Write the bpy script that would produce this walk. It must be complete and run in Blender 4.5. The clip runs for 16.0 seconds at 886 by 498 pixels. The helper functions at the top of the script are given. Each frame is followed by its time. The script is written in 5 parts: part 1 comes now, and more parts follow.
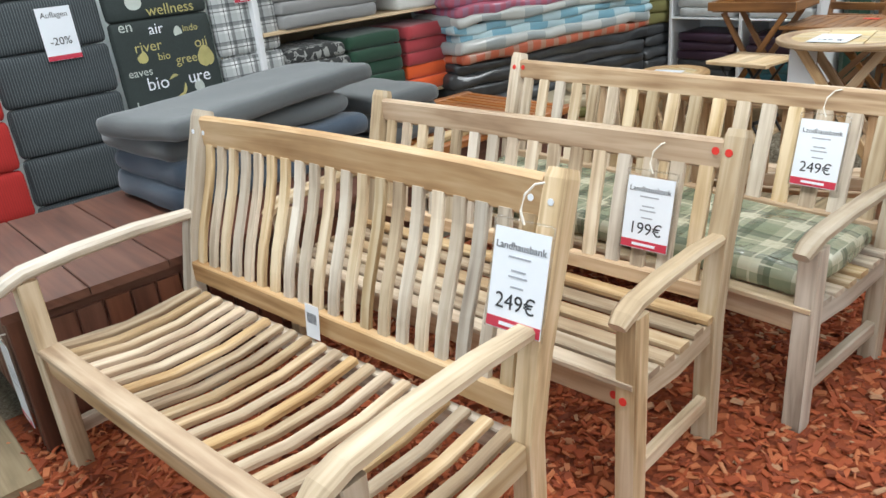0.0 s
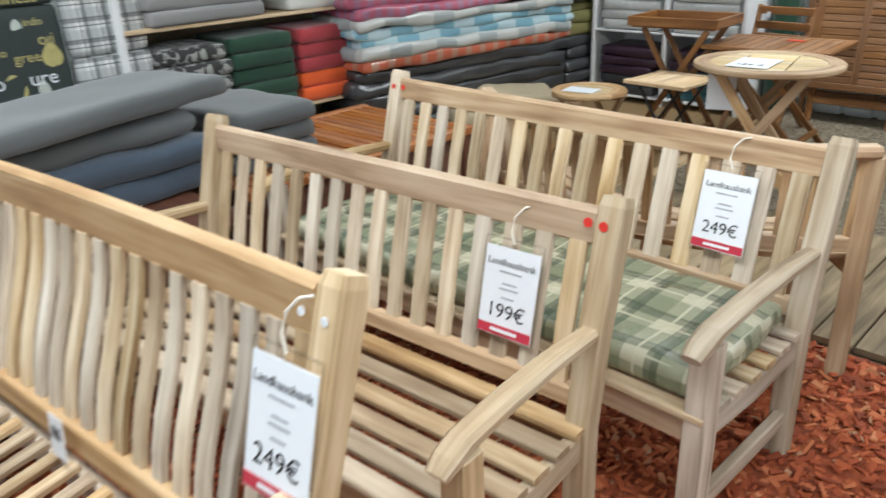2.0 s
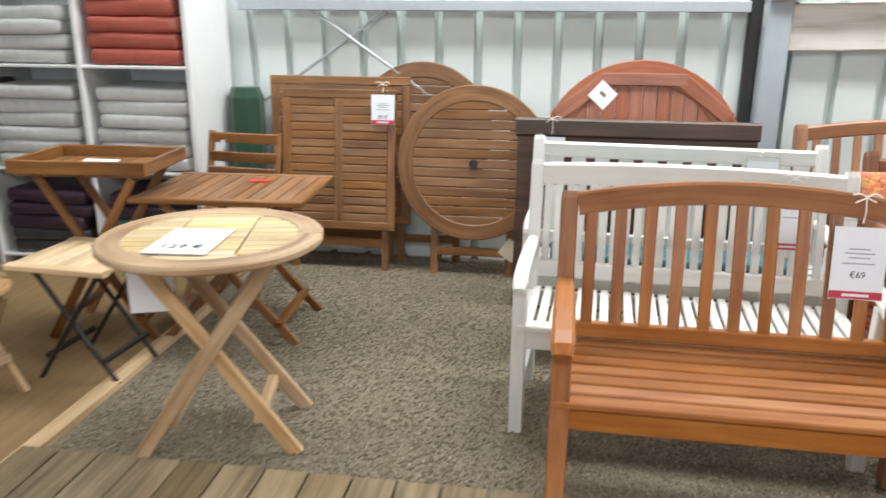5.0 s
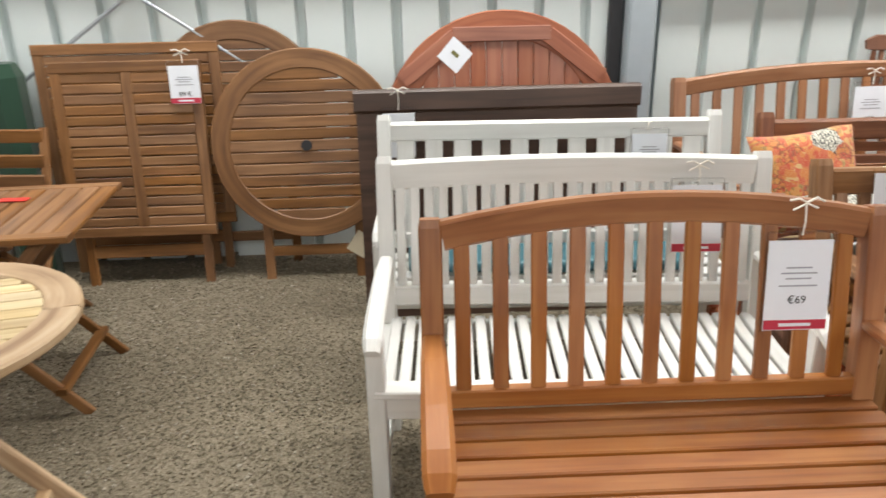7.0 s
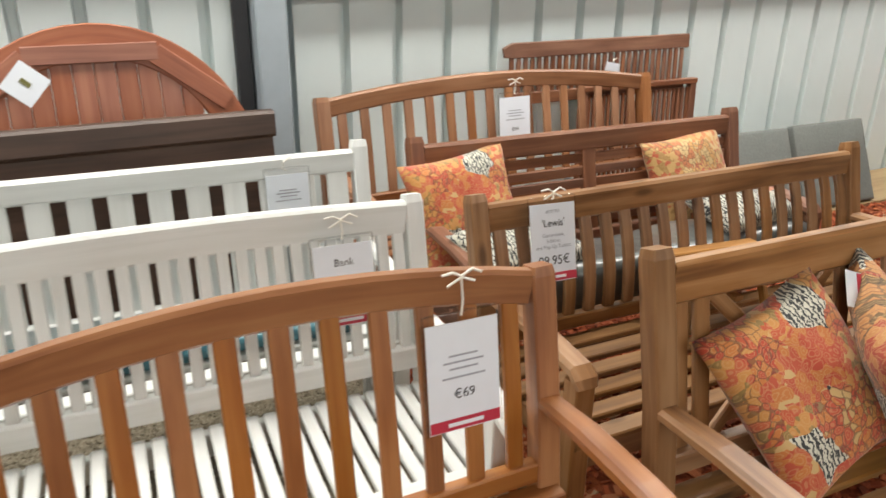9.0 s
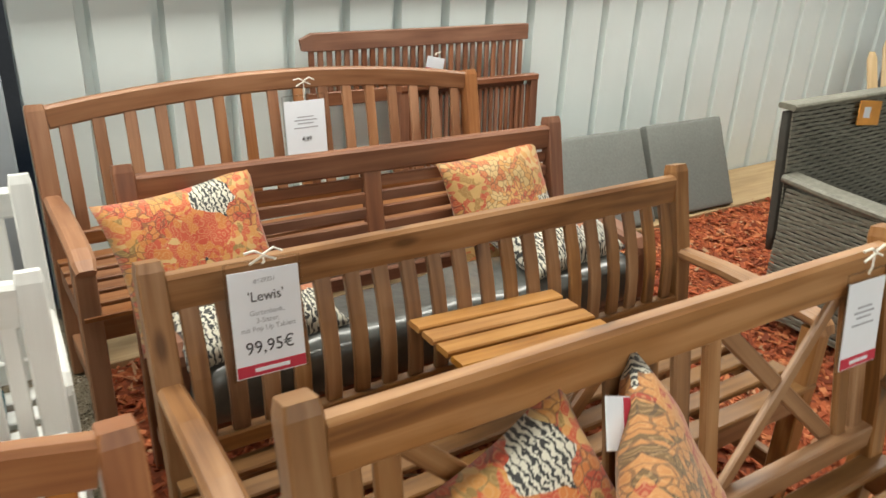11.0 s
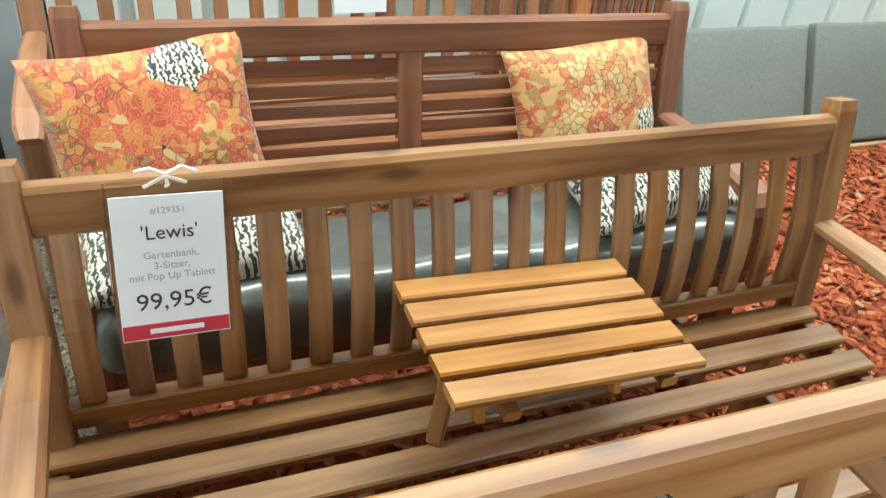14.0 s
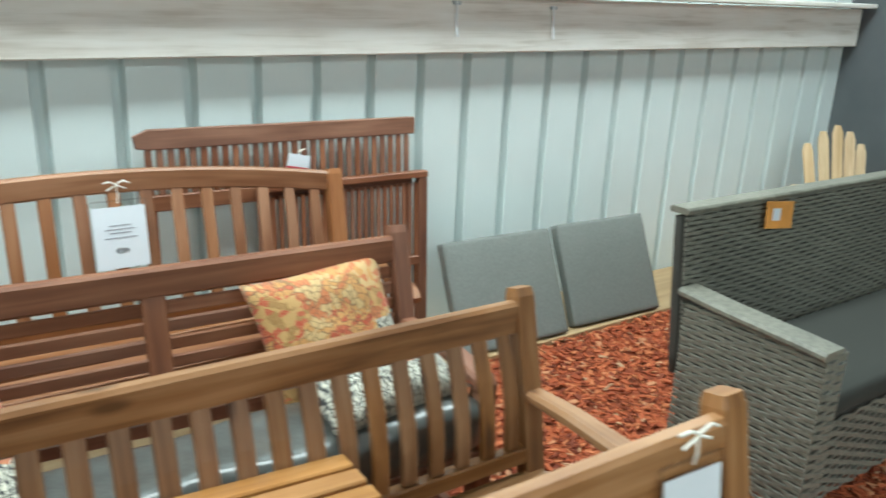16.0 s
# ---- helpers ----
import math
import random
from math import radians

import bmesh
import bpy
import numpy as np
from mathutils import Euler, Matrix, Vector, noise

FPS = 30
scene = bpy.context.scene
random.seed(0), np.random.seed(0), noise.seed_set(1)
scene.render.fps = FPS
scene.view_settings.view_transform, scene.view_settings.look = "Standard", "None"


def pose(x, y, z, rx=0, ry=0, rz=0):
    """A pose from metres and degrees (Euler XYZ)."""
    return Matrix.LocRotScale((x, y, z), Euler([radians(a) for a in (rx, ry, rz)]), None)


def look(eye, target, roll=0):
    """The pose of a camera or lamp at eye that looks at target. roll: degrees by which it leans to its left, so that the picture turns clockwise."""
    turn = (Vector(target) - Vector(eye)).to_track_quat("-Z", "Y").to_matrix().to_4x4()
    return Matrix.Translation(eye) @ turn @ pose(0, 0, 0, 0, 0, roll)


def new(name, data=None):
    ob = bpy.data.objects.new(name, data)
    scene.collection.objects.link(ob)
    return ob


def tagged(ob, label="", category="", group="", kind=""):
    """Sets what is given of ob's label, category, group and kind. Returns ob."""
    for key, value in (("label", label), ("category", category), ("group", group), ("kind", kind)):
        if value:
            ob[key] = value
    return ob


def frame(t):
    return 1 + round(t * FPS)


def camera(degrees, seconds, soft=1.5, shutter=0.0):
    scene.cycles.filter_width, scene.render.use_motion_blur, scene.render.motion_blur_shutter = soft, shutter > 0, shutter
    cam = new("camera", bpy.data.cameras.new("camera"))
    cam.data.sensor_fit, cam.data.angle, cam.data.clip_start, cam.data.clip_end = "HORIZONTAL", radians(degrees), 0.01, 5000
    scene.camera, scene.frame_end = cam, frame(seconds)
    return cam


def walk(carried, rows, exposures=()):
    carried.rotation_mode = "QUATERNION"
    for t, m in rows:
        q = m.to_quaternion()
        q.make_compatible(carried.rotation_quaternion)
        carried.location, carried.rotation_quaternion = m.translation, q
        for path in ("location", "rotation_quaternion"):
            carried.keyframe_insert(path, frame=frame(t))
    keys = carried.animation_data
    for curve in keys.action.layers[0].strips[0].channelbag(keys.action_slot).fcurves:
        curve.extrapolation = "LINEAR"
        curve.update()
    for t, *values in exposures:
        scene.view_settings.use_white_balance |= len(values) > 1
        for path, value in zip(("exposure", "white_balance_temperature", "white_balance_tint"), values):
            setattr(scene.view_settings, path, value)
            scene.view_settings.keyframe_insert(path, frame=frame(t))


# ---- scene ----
cam = camera(60.7, 16.0, shutter=0.5)
PATH = [
    (0, (0.825, 0.159, 1.498), (-0.582, 1.353, 0.726), -5.2),
    (0.5, (0.803, 0.256, 1.494), (-0.617, 1.433, 0.719), -5.5),
    (1, (0.806, 0.417, 1.500), (-0.625, 1.586, 0.734), -4.5),
    (1.5, (0.769, 0.565, 1.488), (-0.633, 1.754, 0.701), -4.1),
    (2, (0.650, 0.740, 1.484), (-0.648, 2.041, 0.693), -2.3),
    (2.5, (0.545, 0.935, 1.473), (-0.667, 2.310, 0.668), -1.7),
    (3, (0.471, 1.218, 1.450), (-0.752, 2.615, 0.707), -1.0),
    (3.5, (0.378, 1.536, 1.431), (-0.790, 2.993, 0.720), -0.7),
    (4, (0.219, 1.828, 1.452), (-0.672, 3.497, 0.806), -0.2),
    (4.5, (0.154, 2.165, 1.470), (-0.333, 3.999, 0.840), 0.2),
    (5, (0.187, 2.489, 1.460), (-0.092, 4.381, 0.877), 0.4),
    (5.2, (0.184, 2.603, 1.443), (-0.038, 4.506, 0.866), 0.5),
    (7.3, (0.201, 3.310, 1.532), (0.402, 5.149, 0.774), -0.3),
    (7.5, (0.207, 3.351, 1.521), (0.521, 5.177, 0.767), 0.8),
    (8, (0.245, 3.489, 1.527), (0.906, 5.220, 0.767), 2.3),
    (8.5, (0.349, 3.608, 1.517), (1.162, 5.276, 0.770), 1.6),
    (9, (0.501, 3.744, 1.533), (1.350, 5.391, 0.779), 0.8),
    (9.5, (0.629, 3.832, 1.525), (1.564, 5.416, 0.740), -1.1),
    (10, (0.819, 3.882, 1.548), (1.922, 5.360, 0.772), 1.3),
    (12.3, (1.548, 4.266, 1.475), (2.417, 5.812, 0.547), 3.8),
    (12.5, (1.576, 4.292, 1.466), (2.419, 5.819, 0.488), 3.8),
    (13, (1.646, 4.366, 1.462), (2.431, 5.857, 0.386), 5.3),
    (13.5, (1.682, 4.412, 1.444), (2.410, 5.899, 0.323), 6.3),
    (14, (1.685, 4.428, 1.440), (2.384, 5.912, 0.295), 6.8),
    (14.5, (1.682, 4.409, 1.444), (2.450, 5.961, 0.441), 7.1),
    (15, (1.674, 4.354, 1.495), (2.618, 5.958, 0.759), 5.6),
    (15.5, (1.696, 4.258, 1.521), (2.728, 5.864, 0.923), 2.5),
    (16, (1.846, 4.131, 1.519), (2.953, 5.687, 0.926), 2.5),
]
walk(cam, [(t, look(eye, target, roll)) for t, eye, target, roll in PATH],
     [(0.0, 0.25, 6050, 6), (2.5, 0.15, 6050, 6), (5.0, 0.4, 6350, 9), (7.5, 0.15, 6650, 10), (9.0, 0.1, 6700, 8), (10.0, 0.1, 6800, 6), (12.5, 0.1, 7000, 4),
      (13.5, 0.4, 6300, -1), (14.0, 0.55, 6100, -4), (14.5, 0.6, 6000, -7), (15.0, 0.5, 5900, -11), (15.5, 0.25, 5700, -9), (16.0, 0.2, 5750, -7)])

# ---- light ----
world = bpy.data.worlds.new("sky")
scene.world = world
world.use_nodes = True
wn = world.node_tree.nodes
sky = wn.new("ShaderNodeTexSky")
sky.sky_type, sky.sun_disc = "NISHITA", False
sky.sun_elevation, sky.sun_rotation = radians(48), radians(200)
wn["Background"].inputs[1].default_value = 0.05
world.node_tree.links.new(sky.outputs[0], wn["Background"].inputs[0])
sun = new("sun", bpy.data.lights.new("sun", "SUN"))
sun.data.energy, sun.data.angle, sun.data.color = 1.0, radians(15), (1.0, 0.96, 0.9)
sun.matrix_world = look((2, -8, 10), (0, 0, 0))


def area_lamp(name, eye, target, sx, sy, watts, colour):
    ob = new(name, bpy.data.lights.new(name, "AREA"))
    ob.data.shape, ob.data.size, ob.data.size_y = "RECTANGLE", sx, sy
    ob.data.energy, ob.data.color = watts, colour
    ob.matrix_world = look(eye, target)
    return ob


# added area lamps for daylight, in made-up roof bands and an assumed open front
area_lamp("skylight_lamp", (2.2, 6.1, 3.42), (2.2, 6.101, 0), 9.0, 0.8, 270, (1.0, 0.985, 0.955))
area_lamp("skylight_lamp", (0.5, 0.9, 3.42), (0.5, 0.901, 0), 12.0, 1.0, 300, (1.0, 0.985, 0.955))
area_lamp("front_opening_lamp", (0.5, -4.3, 2.0), (0.5, 3.0, 1.0), 12.0, 2.4, 130, (0.95, 0.98, 1.0))


# ---- materials ----
def nodes_of(name):
    m = bpy.data.materials.new(name)
    m.use_nodes = True
    return m, m.node_tree.nodes, m.node_tree.links, m.node_tree.nodes["Principled BSDF"]


def ramp_node(n, stops):
    r = n.new("ShaderNodeValToRGB")
    while len(r.color_ramp.elements) < len(stops):
        r.color_ramp.elements.new(0.5)
    for e, (p, c) in zip(r.color_ramp.elements, stops):
        e.position, e.color = p, (*c, 1)
    return r


def wood(name, dark, mid, light, rough=0.5, vary=0.35, bump=0.25, pale=0.12, knots=0.0):
    """Grain along the length of every piece (U runs along it, in metres)."""
    m, n, l, b = nodes_of(name)
    uv, oi, ge = n.new("ShaderNodeUVMap"), n.new("ShaderNodeObjectInfo"), n.new("ShaderNodeNewGeometry")
    add = n.new("ShaderNodeMath"); add.operation = "ADD"
    l.new(oi.outputs["Random"], add.inputs[0]); l.new(ge.outputs["Random Per Island"], add.inputs[1])
    w = n.new("ShaderNodeMath"); w.operation = "MULTIPLY"; w.inputs[1].default_value = 37.0
    l.new(add.outputs[0], w.inputs[0])
    mp = n.new("ShaderNodeMapping"); mp.inputs["Scale"].default_value = (2.2, 38.0, 1)
    l.new(uv.outputs[0], mp.inputs[0])
    g = n.new("ShaderNodeTexNoise"); g.noise_dimensions = "4D"
    g.inputs["Scale"].default_value, g.inputs["Detail"].default_value = 1.0, 5.0
    g.inputs["Distortion"].default_value = 0.6
    l.new(mp.outputs[0], g.inputs["Vector"]); l.new(w.outputs[0], g.inputs["W"])
    mp2 = n.new("ShaderNodeMapping"); mp2.inputs["Scale"].default_value = (3.0, 9.0, 1)
    l.new(uv.outputs[0], mp2.inputs[0])
    g2 = n.new("ShaderNodeTexNoise"); g2.noise_dimensions = "4D"
    g2.inputs["Scale"].default_value, g2.inputs["Detail"].default_value = 1.0, 3.0
    l.new(mp2.outputs[0], g2.inputs["Vector"]); l.new(w.outputs[0], g2.inputs["W"])
    r = ramp_node(n, [(0.36, dark), (0.49, mid), (0.62, light)])
    mixf = n.new("ShaderNodeMath"); mixf.operation = "MULTIPLY_ADD"
    mixf.inputs[1].default_value = 0.55
    half = n.new("ShaderNodeMath"); half.operation = "MULTIPLY"; half.inputs[1].default_value = 0.45
    l.new(g2.outputs["Fac"], half.inputs[0])
    l.new(g.outputs["Fac"], mixf.inputs[0]); l.new(half.outputs[0], mixf.inputs[2])
    l.new(mixf.outputs[0], r.inputs[0])
    frac = n.new("ShaderNodeMath"); frac.operation = "FRACT"; l.new(add.outputs[0], frac.inputs[0])
    mr = n.new("ShaderNodeMapRange")
    mr.inputs["To Min"].default_value, mr.inputs["To Max"].default_value = 1 - vary, 1 + vary
    l.new(frac.outputs[0], mr.inputs["Value"])
    hs = n.new("ShaderNodeHueSaturation")
    l.new(mr.outputs[0], hs.inputs["Value"]); l.new(r.outputs[0], hs.inputs["Color"])
    k = n.new("ShaderNodeMath"); k.operation = "MULTIPLY"; k.inputs[1].default_value = 7.31
    k2 = n.new("ShaderNodeMath"); k2.operation = "FRACT"
    l.new(add.outputs[0], k.inputs[0]); l.new(k.outputs[0], k2.inputs[0])
    sr = n.new("ShaderNodeMapRange")
    sr.inputs["To Min"].default_value, sr.inputs["To Max"].default_value = 1 - pale, 1.05
    l.new(k2.outputs[0], sr.inputs["Value"]); l.new(sr.outputs[0], hs.inputs["Saturation"])
    out = hs.outputs[0]
    if knots:
        sh = n.new("ShaderNodeVectorMath"); sh.operation = "ADD"
        kp = n.new("ShaderNodeMapping"); kp.inputs["Scale"].default_value = (3.2, 9.0, 1)
        l.new(uv.outputs[0], kp.inputs[0]); l.new(kp.outputs[0], sh.inputs[0]); l.new(w.outputs[0], sh.inputs[1])
        vo = n.new("ShaderNodeTexVoronoi"); vo.inputs["Scale"].default_value = 1.0; vo.voronoi_dimensions = "2D"
        l.new(sh.outputs[0], vo.inputs["Vector"])
        near = n.new("ShaderNodeMapRange"); near.interpolation_type = "SMOOTHSTEP"
        near.inputs["From Min"].default_value, near.inputs["From Max"].default_value = 0.04, 0.17
        near.inputs["To Min"].default_value, near.inputs["To Max"].default_value = knots, 0.0
        l.new(vo.outputs["Distance"], near.inputs["Value"])
        few = n.new("ShaderNodeSeparateColor"); l.new(vo.outputs["Color"], few.inputs[0])
        on = n.new("ShaderNodeMath"); on.operation = "GREATER_THAN"; on.inputs[1].default_value = 0.62
        l.new(few.outputs[0], on.inputs[0])
        am = n.new("ShaderNodeMath"); am.operation = "MULTIPLY"
        l.new(on.outputs[0], am.inputs[0]); l.new(near.outputs[0], am.inputs[1])
        kn = n.new("ShaderNodeMix"); kn.data_type = "RGBA"; kn.inputs["B"].default_value = (dark[0] * 0.45, dark[1] * 0.45, dark[2] * 0.5, 1)
        l.new(am.outputs[0], kn.inputs["Factor"]); l.new(out, kn.inputs["A"])
        out = kn.outputs["Result"]
    l.new(out, b.inputs["Base Color"])
    rr = n.new("ShaderNodeMapRange")
    rr.inputs["To Min"].default_value, rr.inputs["To Max"].default_value = rough - 0.1, rough + 0.15
    l.new(g2.outputs["Fac"], rr.inputs["Value"]); l.new(rr.outputs[0], b.inputs["Roughness"])
    bp = n.new("ShaderNodeBump"); bp.inputs["Strength"].default_value, bp.inputs["Distance"].default_value = bump, 0.002
    l.new(g.outputs["Fac"], bp.inputs["Height"]); l.new(bp.outputs[0], b.inputs["Normal"])
    return m


def plain(name, colour, rough=0.6, metal=0.0, scale=30.0, vary=0.15, bump=0.1, coat=0.0, sheen=0.0, spec=0.5, big=2.0):
    """One colour with fine grain, broad blotches and relief."""
    m, n, l, b = nodes_of(name)
    tc = n.new("ShaderNodeTexCoord")
    a, c = n.new("ShaderNodeTexNoise"), n.new("ShaderNodeTexNoise")
    a.inputs["Scale"].default_value, a.inputs["Detail"].default_value = scale, 4
    c.inputs["Scale"].default_value, c.inputs["Detail"].default_value = big, 3
    for x in (a, c):
        l.new(tc.outputs["Object"], x.inputs["Vector"])
    s = n.new("ShaderNodeMath"); s.operation = "ADD"
    l.new(a.outputs["Fac"], s.inputs[0]); l.new(c.outputs["Fac"], s.inputs[1])
    mr = n.new("ShaderNodeMapRange")
    mr.inputs["From Min"].default_value, mr.inputs["From Max"].default_value = 0.6, 1.4
    mr.inputs["To Min"].default_value, mr.inputs["To Max"].default_value = 1 - vary, 1 + vary
    l.new(s.outputs[0], mr.inputs["Value"])
    hs = n.new("ShaderNodeHueSaturation"); hs.inputs["Color"].default_value = (*colour, 1)
    l.new(mr.outputs[0], hs.inputs["Value"]); l.new(hs.outputs[0], b.inputs["Base Color"])
    b.inputs["Roughness"].default_value, b.inputs["Metallic"].default_value = rough, metal
    b.inputs["Coat Weight"].default_value, b.inputs["Sheen Weight"].default_value = coat, sheen
    b.inputs["Specular IOR Level"].default_value = spec
    b.inputs["Coat Roughness"].default_value = 0.12
    bp = n.new("ShaderNodeBump"); bp.inputs["Strength"].default_value, bp.inputs["Distance"].default_value = bump, 0.004
    l.new(a.outputs["Fac"], bp.inputs["Height"]); l.new(bp.outputs[0], b.inputs["Normal"])
    return m


def chips(name, stops, rough=0.85):
    """A colour for every loose piece of a heap."""
    m, n, l, b = nodes_of(name)
    ge = n.new("ShaderNodeNewGeometry")
    r = ramp_node(n, stops)
    l.new(ge.outputs["Random Per Island"], r.inputs[0]); l.new(r.outputs[0], b.inputs["Base Color"])
    b.inputs["Roughness"].default_value = rough
    return m


def ground_mat(name, stops, scale, rough=0.95, bump=0.6):
    m, n, l, b = nodes_of(name)
    tc = n.new("ShaderNodeTexCoord")
    v = n.new("ShaderNodeTexVoronoi"); v.inputs["Scale"].default_value = scale
    big = n.new("ShaderNodeTexNoise"); big.inputs["Scale"].default_value, big.inputs["Detail"].default_value = 1.3, 6
    l.new(tc.outputs["Object"], v.inputs["Vector"]); l.new(tc.outputs["Object"], big.inputs["Vector"])
    sep = n.new("ShaderNodeSeparateColor"); l.new(v.outputs["Color"], sep.inputs[0])
    mx = n.new("ShaderNodeMath"); mx.operation = "MULTIPLY_ADD"; mx.inputs[1].default_value = 0.5
    hf = n.new("ShaderNodeMath"); hf.operation = "MULTIPLY"; hf.inputs[1].default_value = 0.55
    l.new(big.outputs["Fac"], hf.inputs[0]); l.new(sep.outputs[0], mx.inputs[0]); l.new(hf.outputs[0], mx.inputs[2])
    r = ramp_node(n, stops)
    l.new(mx.outputs[0], r.inputs[0]); l.new(r.outputs[0], b.inputs["Base Color"])
    b.inputs["Roughness"].default_value = rough
    bp = n.new("ShaderNodeBump"); bp.inputs["Strength"].default_value, bp.inputs["Distance"].default_value = bump, 0.008
    l.new(v.outputs["Distance"], bp.inputs["Height"]); l.new(bp.outputs[0], b.inputs["Normal"])
    return m


def plaid(name, base, band, dark, line, pitch, gloss=0.0):
    """A woven check: broad bands and thin lines both ways."""
    m, n, l, b = nodes_of(name)
    uv = n.new("ShaderNodeUVMap")
    sx = n.new("ShaderNodeSeparateXYZ"); l.new(uv.outputs[0], sx.inputs[0])

    def step(sock, freq, lo, phase):
        a = n.new("ShaderNodeMath"); a.operation = "MULTIPLY_ADD"; a.inputs[1].default_value, a.inputs[2].default_value = freq, phase
        f = n.new("ShaderNodeMath"); f.operation = "FRACT"
        g = n.new("ShaderNodeMath"); g.operation = "LESS_THAN"; g.inputs[1].default_value = lo
        l.new(sock, a.inputs[0]); l.new(a.outputs[0], f.inputs[0]); l.new(f.outputs[0], g.inputs[0])
        return g.outputs[0]

    def over(fac, colour, under, amount):
        k = n.new("ShaderNodeMath"); k.operation = "MULTIPLY"; k.inputs[1].default_value = amount
        l.new(fac, k.inputs[0])
        q = n.new("ShaderNodeMix"); q.data_type = "RGBA"
        l.new(k.outputs[0], q.inputs["Factor"])
        l.new(under, q.inputs["A"]); q.inputs["B"].default_value = (*colour, 1)
        return q.outputs["Result"]

    col = n.new("ShaderNodeRGB"); col.outputs[0].default_value = (*base, 1)
    o = col.outputs[0]
    o = over(step(sx.outputs[0], 1 / pitch, 0.5, 0), band, o, 0.6)
    o = over(step(sx.outputs[1], 1 / pitch, 0.5, 0.2), band, o, 0.6)
    o = over(step(sx.outputs[0], 1 / pitch, 0.22, 0.1), dark, o, 0.6)
    o = over(step(sx.outputs[1], 1 / pitch, 0.22, 0.35), dark, o, 0.6)
    o = over(step(sx.outputs[0], 1 / pitch, 0.05, 0.3), line, o, 0.8)
    o = over(step(sx.outputs[1], 1 / pitch, 0.05, 0.55), line, o, 0.8)
    l.new(o, b.inputs["Base Color"])
    b.inputs["Roughness"].default_value = 0.85
    b.inputs["Coat Weight"].default_value, b.inputs["Coat Roughness"].default_value = gloss, 0.08
    tc = n.new("ShaderNodeTexCoord")
    w = n.new("ShaderNodeTexNoise"); w.inputs["Scale"].default_value, w.inputs["Detail"].default_value = 14, 5
    l.new(tc.outputs["Object"], w.inputs["Vector"])
    bp = n.new("ShaderNodeBump"); bp.inputs["Strength"].default_value, bp.inputs["Distance"].default_value = (0.95, 0.03) if gloss else (0.5, 0.012)
    l.new(w.outputs["Fac"], bp.inputs["Height"])
    l.new(bp.outputs[0], b.inputs["Coat Normal"] if gloss else b.inputs["Normal"])
    return m


def printed(name, stops, scale, seed, rough=0.75, patch=2.0, ink=(0.05, 0.03, 0.02), fine=60.0, rings=0.35):
    """A printed fabric: coloured patches, small outlined blossoms with rings, zigzag areas."""
    m, n, l, b = nodes_of(name)
    uv = n.new("ShaderNodeUVMap")
    mp = n.new("ShaderNodeMapping"); mp.inputs["Location"].default_value = (seed, seed * 2, seed * 3)
    l.new(uv.outputs[0], mp.inputs[0])
    wp = n.new("ShaderNodeTexNoise"); wp.inputs["Scale"].default_value = 14
    l.new(mp.outputs[0], wp.inputs["Vector"])
    av = n.new("ShaderNodeMix"); av.data_type = "VECTOR"; av.inputs["Factor"].default_value = 0.05
    l.new(mp.outputs[0], av.inputs["A"]); l.new(wp.outputs["Color"], av.inputs["B"])
    big = n.new("ShaderNodeTexVoronoi"); big.inputs["Scale"].default_value = scale
    mid = n.new("ShaderNodeTexVoronoi"); mid.inputs["Scale"].default_value = fine
    edge = n.new("ShaderNodeTexVoronoi"); edge.feature = "DISTANCE_TO_EDGE"; edge.inputs["Scale"].default_value = fine
    for v in (big, mid, edge):
        l.new(av.outputs["Result"], v.inputs["Vector"])
    s1, s2 = n.new("ShaderNodeSeparateColor"), n.new("ShaderNodeSeparateColor")
    l.new(big.outputs["Color"], s1.inputs[0]); l.new(mid.outputs["Color"], s2.inputs[0])
    k = n.new("ShaderNodeMath"); k.operation = "MULTIPLY"; k.inputs[1].default_value = 0.72
    k2 = n.new("ShaderNodeMath"); k2.operation = "MULTIPLY_ADD"; k2.inputs[1].default_value = 0.28
    l.new(s1.outputs[0], k.inputs[0]); l.new(s2.outputs[0], k2.inputs[0]); l.new(k.outputs[0], k2.inputs[2])
    r = ramp_node(n, stops)
    r.color_ramp.interpolation = "CONSTANT"
    l.new(k2.outputs[0], r.inputs[0])
    col = r.outputs[0]

    def lay(fac, colour, under, amount):
        q = n.new("ShaderNodeMath"); q.operation = "MULTIPLY"; q.inputs[1].default_value = amount
        l.new(fac, q.inputs[0])
        mx = n.new("ShaderNodeMix"); mx.data_type = "RGBA"
        l.new(q.outputs[0], mx.inputs["Factor"]); l.new(under, mx.inputs["A"]); mx.inputs["B"].default_value = (*colour, 1)
        return mx.outputs["Result"]

    ring = n.new("ShaderNodeMath"); ring.operation = "SINE"
    km = n.new("ShaderNodeMath"); km.operation = "MULTIPLY"; km.inputs[1].default_value = 20
    l.new(mid.outputs["Distance"], km.inputs[0]); l.new(km.outputs[0], ring.inputs[0])
    rg = n.new("ShaderNodeMath"); rg.operation = "GREATER_THAN"; rg.inputs[1].default_value = 0.55
    l.new(ring.outputs[0], rg.inputs[0])
    col = lay(rg.outputs[0], (0.60, 0.36, 0.16), col, rings)
    ed = n.new("ShaderNodeMath"); ed.operation = "LESS_THAN"; ed.inputs[1].default_value = 0.07
    pk = n.new("ShaderNodeMath"); pk.operation = "GREATER_THAN"; pk.inputs[1].default_value = 0.45
    both = n.new("ShaderNodeMath"); both.operation = "MULTIPLY"
    l.new(edge.outputs["Distance"], ed.inputs[0]); l.new(s1.outputs[1], pk.inputs[0])
    l.new(ed.outputs[0], both.inputs[0]); l.new(pk.outputs[0], both.inputs[1])
